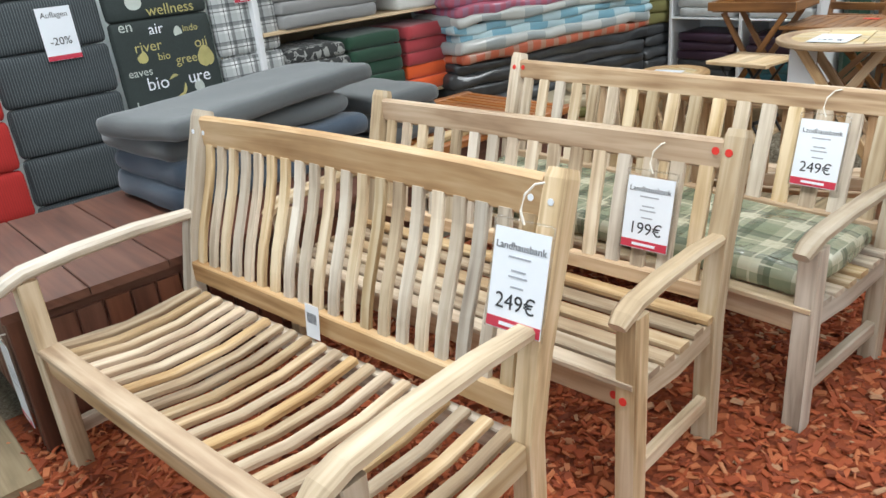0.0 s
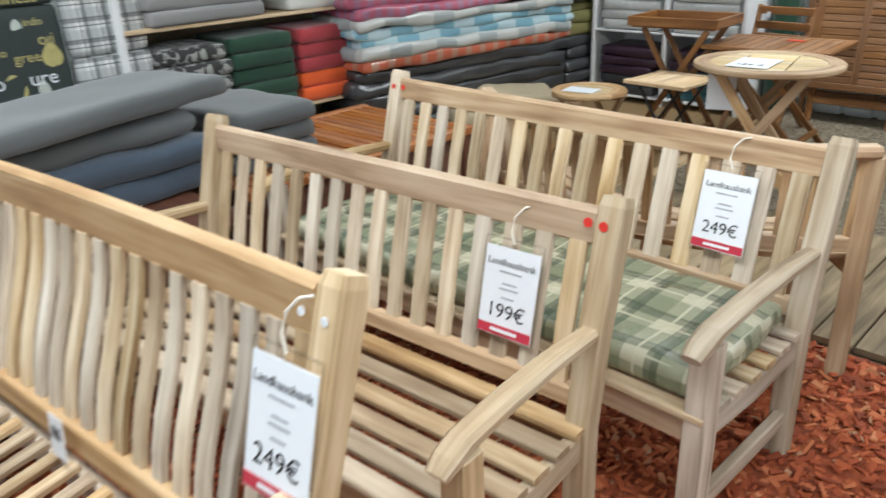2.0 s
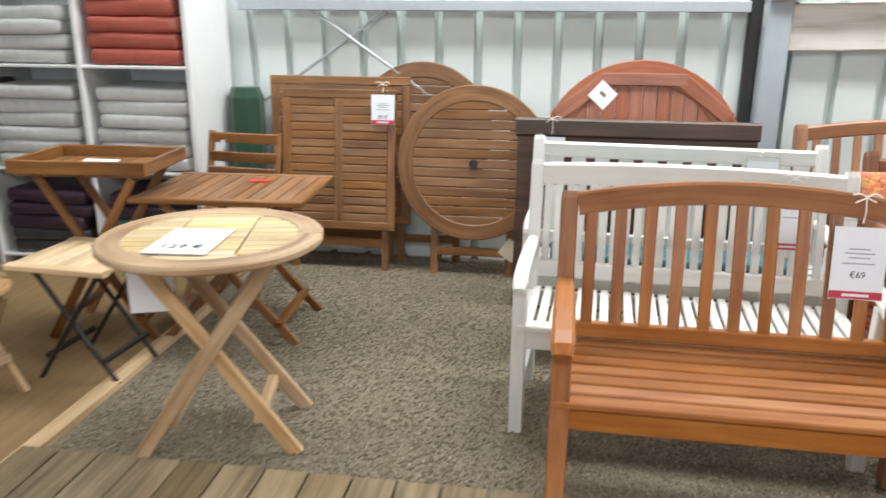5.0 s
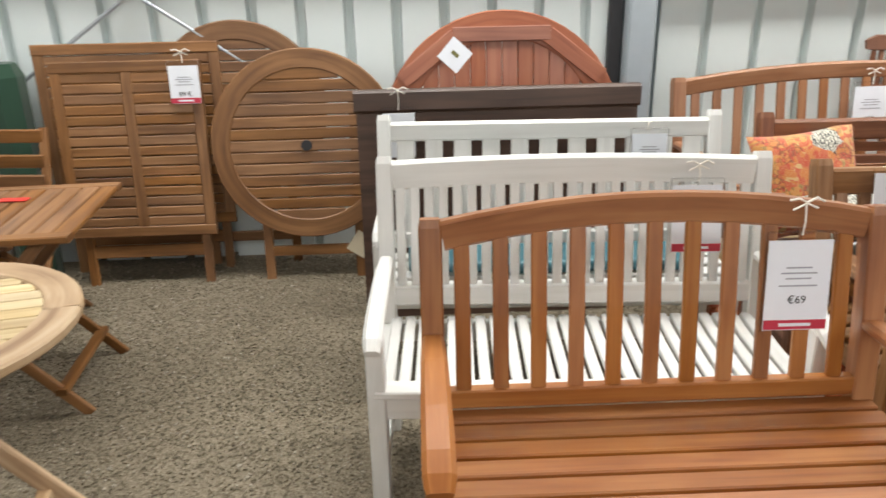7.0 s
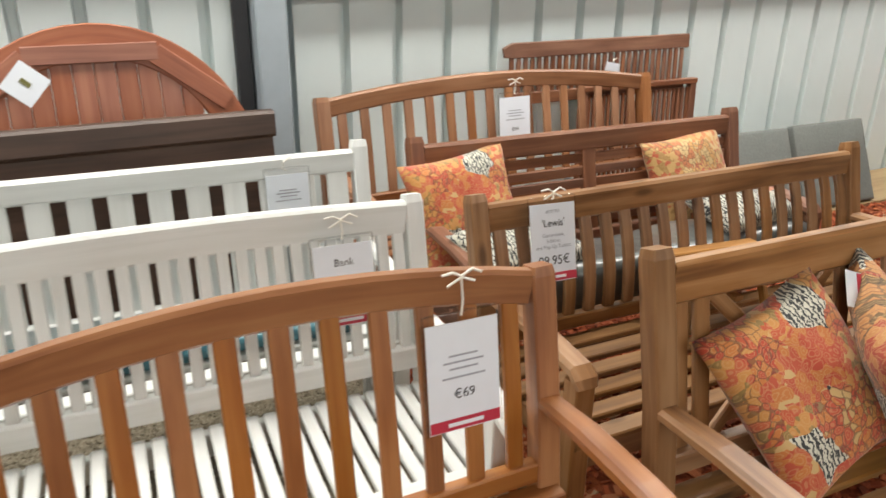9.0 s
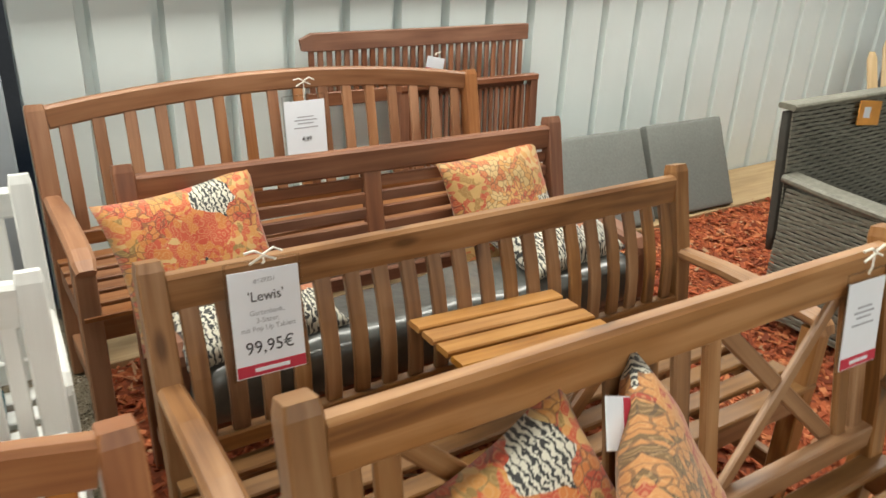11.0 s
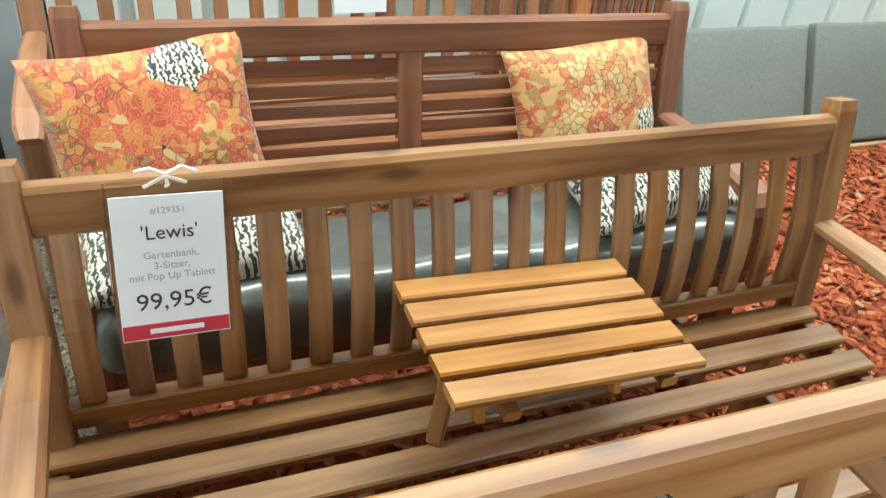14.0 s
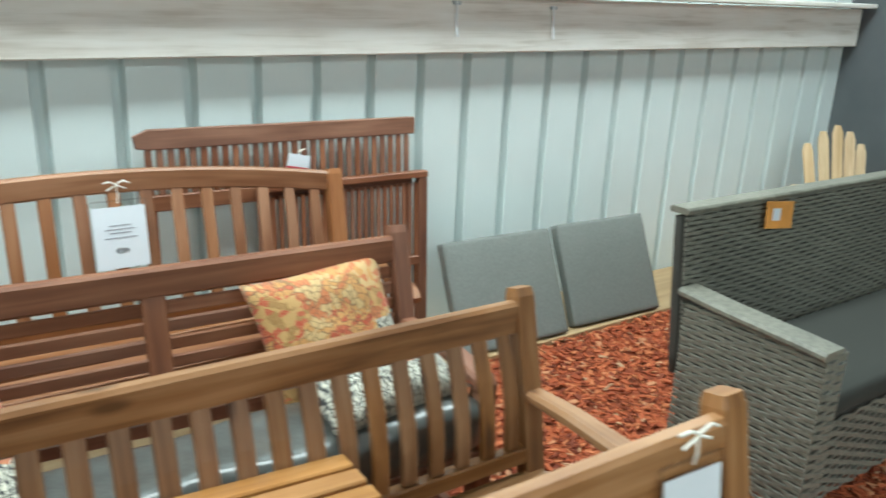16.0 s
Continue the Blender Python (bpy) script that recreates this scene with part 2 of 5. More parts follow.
    col = lay(both.outputs[0], ink, col, 0.55)
    zz = n.new("ShaderNodeTexWave"); zz.wave_type, zz.wave_profile = "BANDS", "TRI"
    zz.inputs["Scale"].default_value, zz.inputs["Distortion"].default_value, zz.inputs["Detail Scale"].default_value = 24, 7, 4.0
    l.new(mp.outputs[0], zz.inputs["Vector"])
    zr = ramp_node(n, [(0.0, (0.03, 0.03, 0.03)), (0.48, (0.60, 0.57, 0.47))]); zr.color_ramp.interpolation = "CONSTANT"
    l.new(zz.outputs["Fac"], zr.inputs[0])
    gt = n.new("ShaderNodeMath"); gt.operation = "GREATER_THAN"; gt.inputs[1].default_value = patch
    l.new(s1.outputs[2], gt.inputs[0])
    mz = n.new("ShaderNodeMix"); mz.data_type = "RGBA"
    l.new(gt.outputs[0], mz.inputs["Factor"]); l.new(col, mz.inputs["A"]); l.new(zr.outputs[0], mz.inputs["B"])
    l.new(mz.outputs["Result"], b.inputs["Base Color"])
    b.inputs["Roughness"].default_value, b.inputs["Sheen Weight"].default_value = rough, 0.2
    w = n.new("ShaderNodeTexNoise"); w.inputs["Scale"].default_value = 12
    l.new(uv.outputs[0], w.inputs["Vector"])
    bp = n.new("ShaderNodeBump"); bp.inputs["Strength"].default_value, bp.inputs["Distance"].default_value = 0.35, 0.01
    l.new(w.outputs["Fac"], bp.inputs["Height"]); l.new(bp.outputs[0], b.inputs["Normal"])
    return m


def striped(name, a, c, pitch, width, rough=0.85, axis=1, gloss=0.0):
    m, n, l, b = nodes_of(name)
    uv = n.new("ShaderNodeUVMap")
    sx = n.new("ShaderNodeSeparateXYZ"); l.new(uv.outputs[0], sx.inputs[0])
    k = n.new("ShaderNodeMath"); k.operation = "MULTIPLY"; k.inputs[1].default_value = 1 / pitch
    f = n.new("ShaderNodeMath"); f.operation = "FRACT"
    g = n.new("ShaderNodeMath"); g.operation = "LESS_THAN"; g.inputs[1].default_value = width
    l.new(sx.outputs[axis], k.inputs[0]); l.new(k.outputs[0], f.inputs[0]); l.new(f.outputs[0], g.inputs[0])
    q = n.new("ShaderNodeMix"); q.data_type = "RGBA"
    q.inputs["A"].default_value, q.inputs["B"].default_value = (*a, 1), (*c, 1)
    l.new(g.outputs[0], q.inputs["Factor"]); l.new(q.outputs["Result"], b.inputs["Base Color"])
    b.inputs["Roughness"].default_value = rough
    b.inputs["Coat Weight"].default_value, b.inputs["Coat Roughness"].default_value = gloss, 0.1
    tc = n.new("ShaderNodeTexCoord")
    w = n.new("ShaderNodeTexNoise"); w.inputs["Scale"].default_value, w.inputs["Detail"].default_value = 10, 4
    l.new(tc.outputs["Object"], w.inputs["Vector"])
    bp = n.new("ShaderNodeBump"); bp.inputs["Strength"].default_value, bp.inputs["Distance"].default_value = 0.4, 0.01
    l.new(w.outputs["Fac"], bp.inputs["Height"]); l.new(bp.outputs[0], b.inputs["Coat Normal" if gloss else "Normal"])
    return m


TEAK = wood("untreated_teak", (0.27, 0.165, 0.072), (0.50, 0.36, 0.195), (0.66, 0.535, 0.36), 0.6, 0.24, 0.35, 0.5)
ACACIA = wood("oiled_acacia", (0.135, 0.055, 0.019), (0.26, 0.12, 0.043), (0.36, 0.19, 0.085), 0.36, 0.18, 0.25, 0.1, 0.75)
ACACIA_SEAT = wood("golden_acacia_slats", (0.13, 0.052, 0.012), (0.225, 0.10, 0.025), (0.31, 0.148, 0.042), 0.36, 0.2, 0.25, 0.1, 0.5)
TEAK_GOLD = wood("golden_teak", (0.29, 0.155, 0.06), (0.47, 0.295, 0.14), (0.60, 0.43, 0.25), 0.52, 0.14, 0.25, 0.25)
ACACIA_TOP = wood("fresh_acacia", (0.24, 0.095, 0.018), (0.36, 0.16, 0.035), (0.45, 0.22, 0.06), 0.4, 0.12)
EUCA = wood("orange_eucalyptus", (0.22, 0.066, 0.012), (0.32, 0.11, 0.023), (0.40, 0.16, 0.04), 0.36, 0.14)
EUCA_BROWN = wood("brown_eucalyptus", (0.19, 0.066, 0.02), (0.265, 0.108, 0.04), (0.345, 0.155, 0.066), 0.4, 0.14)
TEAK_SEAT = wood("golden_teak_slats", (0.25, 0.14, 0.055), (0.43, 0.285, 0.135), (0.60, 0.45, 0.265), 0.55, 0.26, 0.3, 0.35)
TEAK_PALE = wood("pale_teak_slats", (0.43, 0.29, 0.12), (0.58, 0.43, 0.21), (0.68, 0.54, 0.31), 0.5, 0.16, 0.2, 0.2)
MERANTI = wood("red_brown_meranti", (0.14, 0.05, 0.024), (0.21, 0.082, 0.04), (0.285, 0.125, 0.064), 0.42, 0.15)
TABLEWOOD = wood("brown_hardwood", (0.12, 0.048, 0.013), (0.20, 0.086, 0.024), (0.28, 0.13, 0.042), 0.45, 0.18)
CHERRY = wood("cherry_coloured_veneer", (0.22, 0.065, 0.03), (0.29, 0.092, 0.045), (0.35, 0.125, 0.062), 0.4, 0.1)
CHEST = wood("dark_chest_wood", (0.075, 0.026, 0.014), (0.12, 0.042, 0.022), (0.16, 0.06, 0.032), 0.45, 0.15)
DARK = wood("dark_brown_stain", (0.045, 0.022, 0.013), (0.07, 0.034, 0.02), (0.10, 0.05, 0.03), 0.45, 0.12)
WHITE = wood("white_paint", (0.66, 0.66, 0.62), (0.72, 0.72, 0.69), (0.77, 0.77, 0.74), 0.4, 0.03, 0.12)
PINE = wood("pale_pine", (0.50, 0.34, 0.18), (0.62, 0.45, 0.26), (0.72, 0.55, 0.34), 0.55, 0.1)
WASHED = wood("whitewashed_board", (0.58, 0.53, 0.47), (0.74, 0.70, 0.65), (0.80, 0.77, 0.73), 0.65, 0.05)
DECK = wood("weathered_decking", (0.13, 0.092, 0.046), (0.225, 0.165, 0.088), (0.31, 0.235, 0.135), 0.75, 0.22, 0.5)
MAT = wood("tan_flooring_sheet", (0.20, 0.128, 0.055), (0.235, 0.153, 0.068), (0.27, 0.18, 0.085), 0.7, 0.05, 0.1)
BEIGEWOOD = wood("beige_tabletop_wood", (0.36, 0.24, 0.12), (0.45, 0.31, 0.165), (0.52, 0.38, 0.21), 0.5, 0.06)
PAPER = plain("paper", (0.78, 0.81, 0.86), 0.45, vary=0.02, bump=0.02, coat=0.25)
CARD_BACK = plain("manila_card", (0.62, 0.55, 0.40), 0.7, vary=0.06)
INK = plain("black_ink", (0.03, 0.03, 0.035), 0.6, vary=0.02, bump=0.0)
GREYINK = plain("grey_ink", (0.35, 0.36, 0.40), 0.6, vary=0.02, bump=0.0)
RED = plain("red_print", (0.50, 0.03, 0.06), 0.5, vary=0.03, bump=0.0)
REDDOT = plain("red_sticker", (0.62, 0.03, 0.02), 0.5, vary=0.03, bump=0.0)
STRING = plain("cotton_string", (0.78, 0.74, 0.66), 0.9, vary=0.08)
METAL = plain("painted_sheet_metal", (0.70, 0.765, 0.755), 0.42, scale=3.0, vary=0.05, bump=0.05, big=0.8)
STEEL = plain("galvanised_steel", (0.42, 0.46, 0.49), 0.45, 0.6, scale=60, vary=0.1)
GREYPOST = plain("grey_steel_paint", (0.34, 0.385, 0.415), 0.5, scale=10, vary=0.1)
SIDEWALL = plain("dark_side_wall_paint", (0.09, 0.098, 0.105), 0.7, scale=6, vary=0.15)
# painted shade in gaps and the table's hole; also the sofa's black feet
BLACK = plain("black_gap", (0.02, 0.02, 0.022), 0.7)
BLACKIRON = plain("black_iron", (0.025, 0.024, 0.024), 0.45, 0.3)
RACKWHITE = plain("white_melamine", (0.74, 0.75, 0.76), 0.45, scale=8, vary=0.03, bump=0.02)
SLATE = plain("grey_paving_slab", (0.19, 0.20, 0.185), 0.8, scale=90, vary=0.15, bump=0.3)
GREYFAB = plain("grey_fabric", (0.085, 0.092, 0.096), 0.9, scale=240, vary=0.12, bump=0.25, sheen=0.3)
BLUEFAB = plain("slate_blue_fabric", (0.05, 0.072, 0.105), 0.9, scale=200, vary=0.15, bump=0.3, sheen=0.3)
LIGHTGREY = plain("light_grey_fabric", (0.24, 0.24, 0.24), 0.9, scale=200, vary=0.1, bump=0.25, sheen=0.2)
OFFWHITE = plain("off_white_fabric", (0.60, 0.60, 0.57), 0.8, scale=60, vary=0.08, bump=0.2, coat=0.35)
GREYWHITE = plain("grey_white_fabric_in_film", (0.52, 0.53, 0.52), 0.7, scale=30, vary=0.15, bump=0.4, coat=0.6)
REDFAB = plain("red_fabric", (0.36, 0.035, 0.045), 0.85, scale=150, vary=0.1, bump=0.2, sheen=0.3)
ORANGEFAB = plain("orange_fabric", (0.72, 0.10, 0.012), 0.85, scale=150, vary=0.1, bump=0.2, sheen=0.3)
GREENFAB = plain("bottle_green_fabric", (0.008, 0.045, 0.022), 0.85, scale=150, vary=0.15, bump=0.2, sheen=0.25)
PURPLE = plain("aubergine_fabric", (0.035, 0.012, 0.03), 0.7, scale=60, vary=0.15, bump=0.3, coat=0.5)
TERRA = plain("terracotta_fabric", (0.36, 0.075, 0.05), 0.75, scale=40, vary=0.2, bump=0.3, coat=0.6)
TEAL = plain("turquoise_fabric", (0.02, 0.10, 0.125), 0.7, scale=40, vary=0.3, bump=0.3, coat=0.5)
BEIGE = plain("beige_fabric", (0.44, 0.37, 0.25), 0.85, scale=80, vary=0.12, bump=0.4)
OLIVE = plain("olive_fabric", (0.16, 0.15, 0.05), 0.85, scale=80, vary=0.15, bump=0.4)
WRAPDARK = plain("anthracite_fabric_in_film", (0.03, 0.032, 0.035), 0.6, scale=14, vary=0.5, bump=1.0, coat=0.9, big=5)
FILMWRAP = plain("dark_plastic_film", (0.075, 0.078, 0.072), 0.42, scale=26, vary=0.3, bump=1.0, coat=1.0, big=6)
BLUESTRIPE = striped("blue_white_stripe_in_film", (0.42, 0.56, 0.60), (0.18, 0.36, 0.46), 0.37, 0.5, 0.7, 0, 0.7)
GREYSTRIPE = striped("pale_stripe_in_film", (0.46, 0.47, 0.45), (0.30, 0.33, 0.33), 0.41, 0.45, 0.7, 0, 0.7)
ROSE = striped("rose_stripe_in_film", (0.40, 0.10, 0.16), (0.30, 0.14, 0.22), 0.1, 0.5, 0.7, 0, 0.6)
RUST = striped("rust_stripe_in_film", (0.44, 0.10, 0.045), (0.38, 0.2, 0.14), 0.14, 0.4, 0.7, 0, 0.7)
PINSTRIPE = striped("pinstriped_dark_grey", (0.035, 0.042, 0.048), (0.10, 0.115, 0.12), 0.014, 0.3, 0.9, 0)
REDRIB = striped("ribbed_red", (0.42, 0.022, 0.018), (0.34, 0.018, 0.016), 0.012, 0.3, 0.9, 0)
CHARCOAL = plain("charcoal_print_ground", (0.03, 0.04, 0.038), 0.85, scale=120, vary=0.2)
MUSTARD = plain("yellow_leaf_print", (0.45, 0.40, 0.16), 0.85)
PALELEAF = plain("pale_leaf_print", (0.50, 0.54, 0.50), 0.85)
CHECKBW = plaid("black_white_check", (0.70, 0.71, 0.70), (0.36, 0.38, 0.38), (0.02, 0.025, 0.03), (0.03, 0.03, 0.03), 0.11)
CHECKGREEN = plaid("green_check_in_film", (0.52, 0.50, 0.36), (0.13, 0.17, 0.09), (0.02, 0.045, 0.022), (0.55, 0.53, 0.38), 0.17, 1.0)
SCROLL = printed("black_scroll_print", [(0.0, (0.02, 0.022, 0.022)), (0.62, (0.30, 0.31, 0.29)), (0.68, (0.02, 0.022, 0.022))], 20, 3, ink=(0.45, 0.45, 0.43), fine=16, rings=0.0)
FLORAL = printed("orange_blossom_print", [(0.0, (0.46, 0.06, 0.025)), (0.16, (0.52, 0.17, 0.04)), (0.27, (0.48, 0.08, 0.035)), (0.40, (0.55, 0.36, 0.15)), (0.47, (0.50, 0.11, 0.045)), (0.58, (0.54, 0.24, 0.06)),
                                          (0.70, (0.28, 0.17, 0.05)), (0.75, (0.50, 0.09, 0.035)), (0.86, (0.56, 0.33, 0.12)), (0.94, (0.36, 0.38, 0.10))], 11, 1.3, 0.75, 0.86)
FLORAL_SUN = printed("sun_and_blossom_print", [(0.0, (0.46, 0.08, 0.03)), (0.2, (0.54, 0.27, 0.08)), (0.38, (0.56, 0.38, 0.17)), (0.5, (0.50, 0.15, 0.05)), (0.68, (0.54, 0.33, 0.12)), (0.8, (0.36, 0.20, 0.06)), (0.88, (0.48, 0.09, 0.04))], 9, 7.7, 0.75, 0.9)
BLOSSOM_ZIGZAG = printed("blossom_and_zigzag_print", [(0.0, (0.34, 0.05, 0.02)), (0.2, (0.46, 0.20, 0.06)), (0.4, (0.16, 0.09, 0.03)), (0.55, (0.52, 0.36, 0.12)), (0.7, (0.42, 0.08, 0.03)), (0.88, (0.40, 0.38, 0.06))], 6, 4.1, 0.75, 0.55)
ZEBRA = printed("black_white_leaf_print", [(0.0, (0.40, 0.12, 0.05)), (0.5, (0.5, 0.34, 0.14))], 6, 2.2, 0.75, 0.2)
WICKER = plain("grey_wicker", (0.175, 0.168, 0.135), 0.5, scale=55, vary=0.45, bump=0.3)
# dark cores whose colour paints the shade behind the woven strands
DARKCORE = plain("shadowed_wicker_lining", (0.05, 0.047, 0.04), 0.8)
GREYGREEN = plain("dark_grey_seat_fabric", (0.035, 0.036, 0.03), 0.9, scale=150, vary=0.1)
MULCH = chips("red_wood_chips", [(0.0, (0.17, 0.035, 0.012)), (0.3, (0.32, 0.065, 0.02)), (0.65, (0.44, 0.105, 0.035)), (0.9, (0.54, 0.19, 0.075)), (1.0, (0.42, 0.26, 0.15))])
PEBBLE = chips("mixed_gravel", [(0.0, (0.14, 0.115, 0.078)), (0.5, (0.20, 0.168, 0.115)), (0.9, (0.26, 0.222, 0.158)), (1.0, (0.40, 0.36, 0.29))])
MULCHBED = ground_mat("mulch_bed", [(0.2, (0.13, 0.028, 0.01)), (0.5, (0.27, 0.058, 0.018)), (0.8, (0.4, 0.10, 0.03))], 45)
GRAVELBED = ground_mat("gravel_bed", [(0.2, (0.115, 0.093, 0.06)), (0.5, (0.19, 0.158, 0.108)), (0.8, (0.27, 0.23, 0.165))], 130)
ASPHALT = ground_mat("yard_asphalt", [(0.2, (0.045, 0.045, 0.045)), (0.8, (0.06, 0.06, 0.06))], 60)
ROOFMAT = plain("grey_roof_sheet", (0.24, 0.25, 0.25), 0.6, scale=4, vary=0.06)


def clear_film():
    m, n, l, b = nodes_of("clear_film")
    b.inputs["Transmission Weight"].default_value, b.inputs["Roughness"].default_value, b.inputs["IOR"].default_value = 1.0, 0.12, 1.05
    b.inputs["Coat Weight"].default_value = 0.6
    b.inputs["Coat Roughness"].default_value = 0.08
    return m


FILM = clear_film()


# ---- shapes ----
def tube(bm, pts, w, h, up=(0, 0, 1), ch=0.004, scales=None):
    """A chamfered bar along a line of points: w across, h along up; U runs along it."""
    uvl = bm.loops.layers.uv.verify()
    pts = [Vector(p) for p in pts]
    up = Vector(up)
    ch = min(ch, w * 0.3, h * 0.3)
    a, b = w / 2, h / 2
    prof = [(-a + ch, -b), (a - ch, -b), (a, -b + ch), (a, b - ch), (a - ch, b), (-a + ch, b), (-a, b - ch), (-a, -b + ch)]
    per = [0.0]
    for i in range(8):
        p, q = prof[i], prof[(i + 1) % 8]
        per.append(per[-1] + math.hypot(p[0] - q[0], p[1] - q[1]))
    rings, run = [], [0.0]
    for i, p in enumerate(pts):
        t = (pts[min(i + 1, len(pts) - 1)] - pts[max(i - 1, 0)]).normalized()
        s = t.cross(up)
        s = s.normalized() if s.length > 1e-5 else Vector((1, 0, 0))
        u = s.cross(t)
        k = scales[i] if scales else 1.0
        rings.append([bm.verts.new(p + s * x * k + u * y * k) for x, y in prof])
        if i:
            run.append(run[-1] + (p - pts[i - 1]).length)
    for i in range(len(pts) - 1):
        for j in range(8):
            k = (j + 1) % 8
            f = bm.faces.new((rings[i][j], rings[i][k], rings[i + 1][k], rings[i + 1][j]))
            for lp, c in zip(f.loops, ((run[i], per[j]), (run[i], per[j + 1]), (run[i + 1], per[j + 1]), (run[i + 1], per[j]))):
                lp[uvl].uv = c
    for ring, z in ((rings[0][::-1], 0), (rings[-1], 1)):
        f = bm.faces.new(ring)
        for lp in f.loops:
            lp[uvl].uv = (0.05 * (lp.vert.co.x + z), 0.5 * (lp.vert.co.y + lp.vert.co.z))
    return bm


def bars(*specs, **kw):
    bm = bmesh.new()
    for pts, w, h, *rest in specs:
        tube(bm, pts, w, h, *rest, **kw)
    return bm


def block(x0, x1, y0, y1, z0, z1, ch=0.004):
    """A chamfered board, its grain along the longest side."""
    c = ((x0 + x1) / 2, (y0 + y1) / 2, (z0 + z1) / 2)
    d = (x1 - x0, y1 - y0, z1 - z0)
    k = d.index(max(d))
    if k == 0:
        return bars(([(x0, c[1], c[2]), (x1, c[1], c[2])], d[1], d[2], (0, 0, 1), ch))
    if k == 1:
        return bars(([(c[0], y0, c[2]), (c[0], y1, c[2])], d[0], d[2], (0, 0, 1), ch))
    return bars(([(c[0], c[1], z0), (c[0], c[1], z1)], d[0], d[1], (0, 1, 0), ch))


def soft(sx, sy, sz, r, wob=0.0, seed=0.0, n=9, tuft=0.0):
    """A stuffed block: rounded edges, slack faces; centred on x and y, standing on z = 0."""
    bm = bmesh.new()
    uvl = bm.loops.layers.uv.verify()
    half = Vector((sx / 2, sy / 2, sz / 2))
    core = Vector([max(h - r, 0.0) for h in half])
    cache = {}

    def vert(p):
        key = tuple(round(c, 4) for c in p)
        if key not in cache:
            q = Vector((p[0] * half.x, p[1] * half.y, p[2] * half.z))
            inner = Vector([max(-core[i], min(core[i], q[i])) for i in range(3)])
            d = q - inner
            q = inner + d.normalized() * min(r, d.length * 1.0) if d.length > 1e-6 else q
            s = noise.noise_vector(Vector((q.x * 5 + seed, q.y * 5, q.z * 9 + seed * 3)))
            q = q + s * wob
            if tuft:
                q.z += tuft * math.copysign(1, p[2]) * (abs(math.sin(p[0] * math.pi * 1.5)) * abs(math.sin(p[1] * math.pi * 1.5)) - 0.5)
            cache[key] = bm.verts.new((q.x, q.y, q.z + half.z))
        return cache[key]

    for ax in range(3):
        u, v = (ax + 1) % 3, (ax + 2) % 3
        for sg in (-1, 1):
            for i in range(n):
                for j in range(n):
                    cs = []
                    for a, b in ((i, j), (i + 1, j), (i + 1, j + 1), (i, j + 1)):
                        p = [0, 0, 0]
                        p[ax], p[u], p[v] = sg, -math.cos(math.pi * a / n), -math.cos(math.pi * b / n)
                        cs.append(vert(p))
                    if sg < 0:
                        cs.reverse()
                    if len(set(cs)) == 4:
                        f = bm.faces.new(cs)
                        f.smooth = True
                        for lp in f.loops:
                            c = lp.vert.co
                            lp[uvl].uv = (c.x, c.y) if ax == 2 else ((c.x, c.z) if ax == 1 else (c.y, c.z))
    return bm


def pillow(w, h, t, seed=0.0, n=16, turn=0.0):
    """A scatter cushion standing in x and z, with pointed corners."""
    bm = bmesh.new()
    uvl = bm.loops.layers.uv.verify()
    for sg in (-1, 1):
        g = []
        for i in range(n + 1):
            row = []
            for j in range(n + 1):
                u, v = 2 * i / n - 1, 2 * j / n - 1
                pin = 1 - 0.10 * (1 - abs(v) ** 2) * abs(u) ** 3, 1 - 0.10 * (1 - abs(u) ** 2) * abs(v) ** 3
                d = t / 2 * max(0.0, (1 - u ** 2) * (1 - v ** 2)) ** 0.45
                d *= 1 + 0.25 * noise.noise(Vector((u * 2 + seed, v * 2, sg)))
                row.append(bm.verts.new((u * w / 2 * pin[0], sg * (d + 0.002), (v * pin[1] + 1) * h / 2)))
            g.append(row)
        for i in range(n):
            for j in range(n):
                q = [g[i][j], g[i + 1][j], g[i + 1][j + 1], g[i][j + 1]]
                f = bm.faces.new(q if sg < 0 else q[::-1])
                f.smooth = True
                for lp in f.loops:
                    lp[uvl].uv = (lp.vert.co.x, lp.vert.co.z)
    bmesh.ops.remove_doubles(bm, verts=bm.verts, dist=0.0045)
    if turn:
        bmesh.ops.rotate(bm, verts=bm.verts, cent=(0, 0, h / 2), matrix=Matrix.Rotation(radians(turn), 3, "Y"))
        low = min(v.co.z for v in bm.verts)
        bmesh.ops.translate(bm, verts=bm.verts, vec=(0, 0, -low))
    return bm


def disc(r, z0, z1, ch=0.006, n=40):
    bm = bmesh.new()
    uvl = bm.loops.layers.uv.verify()
    rings = []
    for rr, z in ((r - ch, z0), (r, z0 + ch), (r, z1 - ch), (r - ch, z1)):
        rings.append([bm.verts.new((rr * math.cos(2 * math.pi * k / n), rr * math.sin(2 * math.pi * k / n), z)) for k in range(n)])
    for a, b in zip(rings, rings[1:]):
        for k in range(n):
            bm.faces.new((a[k], a[(k + 1) % n], b[(k + 1) % n], b[k]))
    bm.faces.new(rings[0][::-1]); bm.faces.new(rings[-1])
    for f in bm.faces:
        for lp in f.loops:
            lp[uvl].uv = (lp.vert.co.x, lp.vert.co.y + lp.vert.co.z)
    return bm


def half_width(r, y):
    return math.sqrt(max(r * r - y * y, 0.0))


def part(name, bm, material, parent, label="", at=None):
    """Links a bmesh as one mesh object under a thing or a part."""
    me = bpy.data.meshes.new(name)
    bm.normal_update()
    bm.to_mesh(me)
    bm.free()
    me.materials.append(material)
    ob = new(name, me)
    ob.parent = parent
    if at is not None:
        ob.matrix_basis = at
    if label:
        ob["label"] = label
    return ob


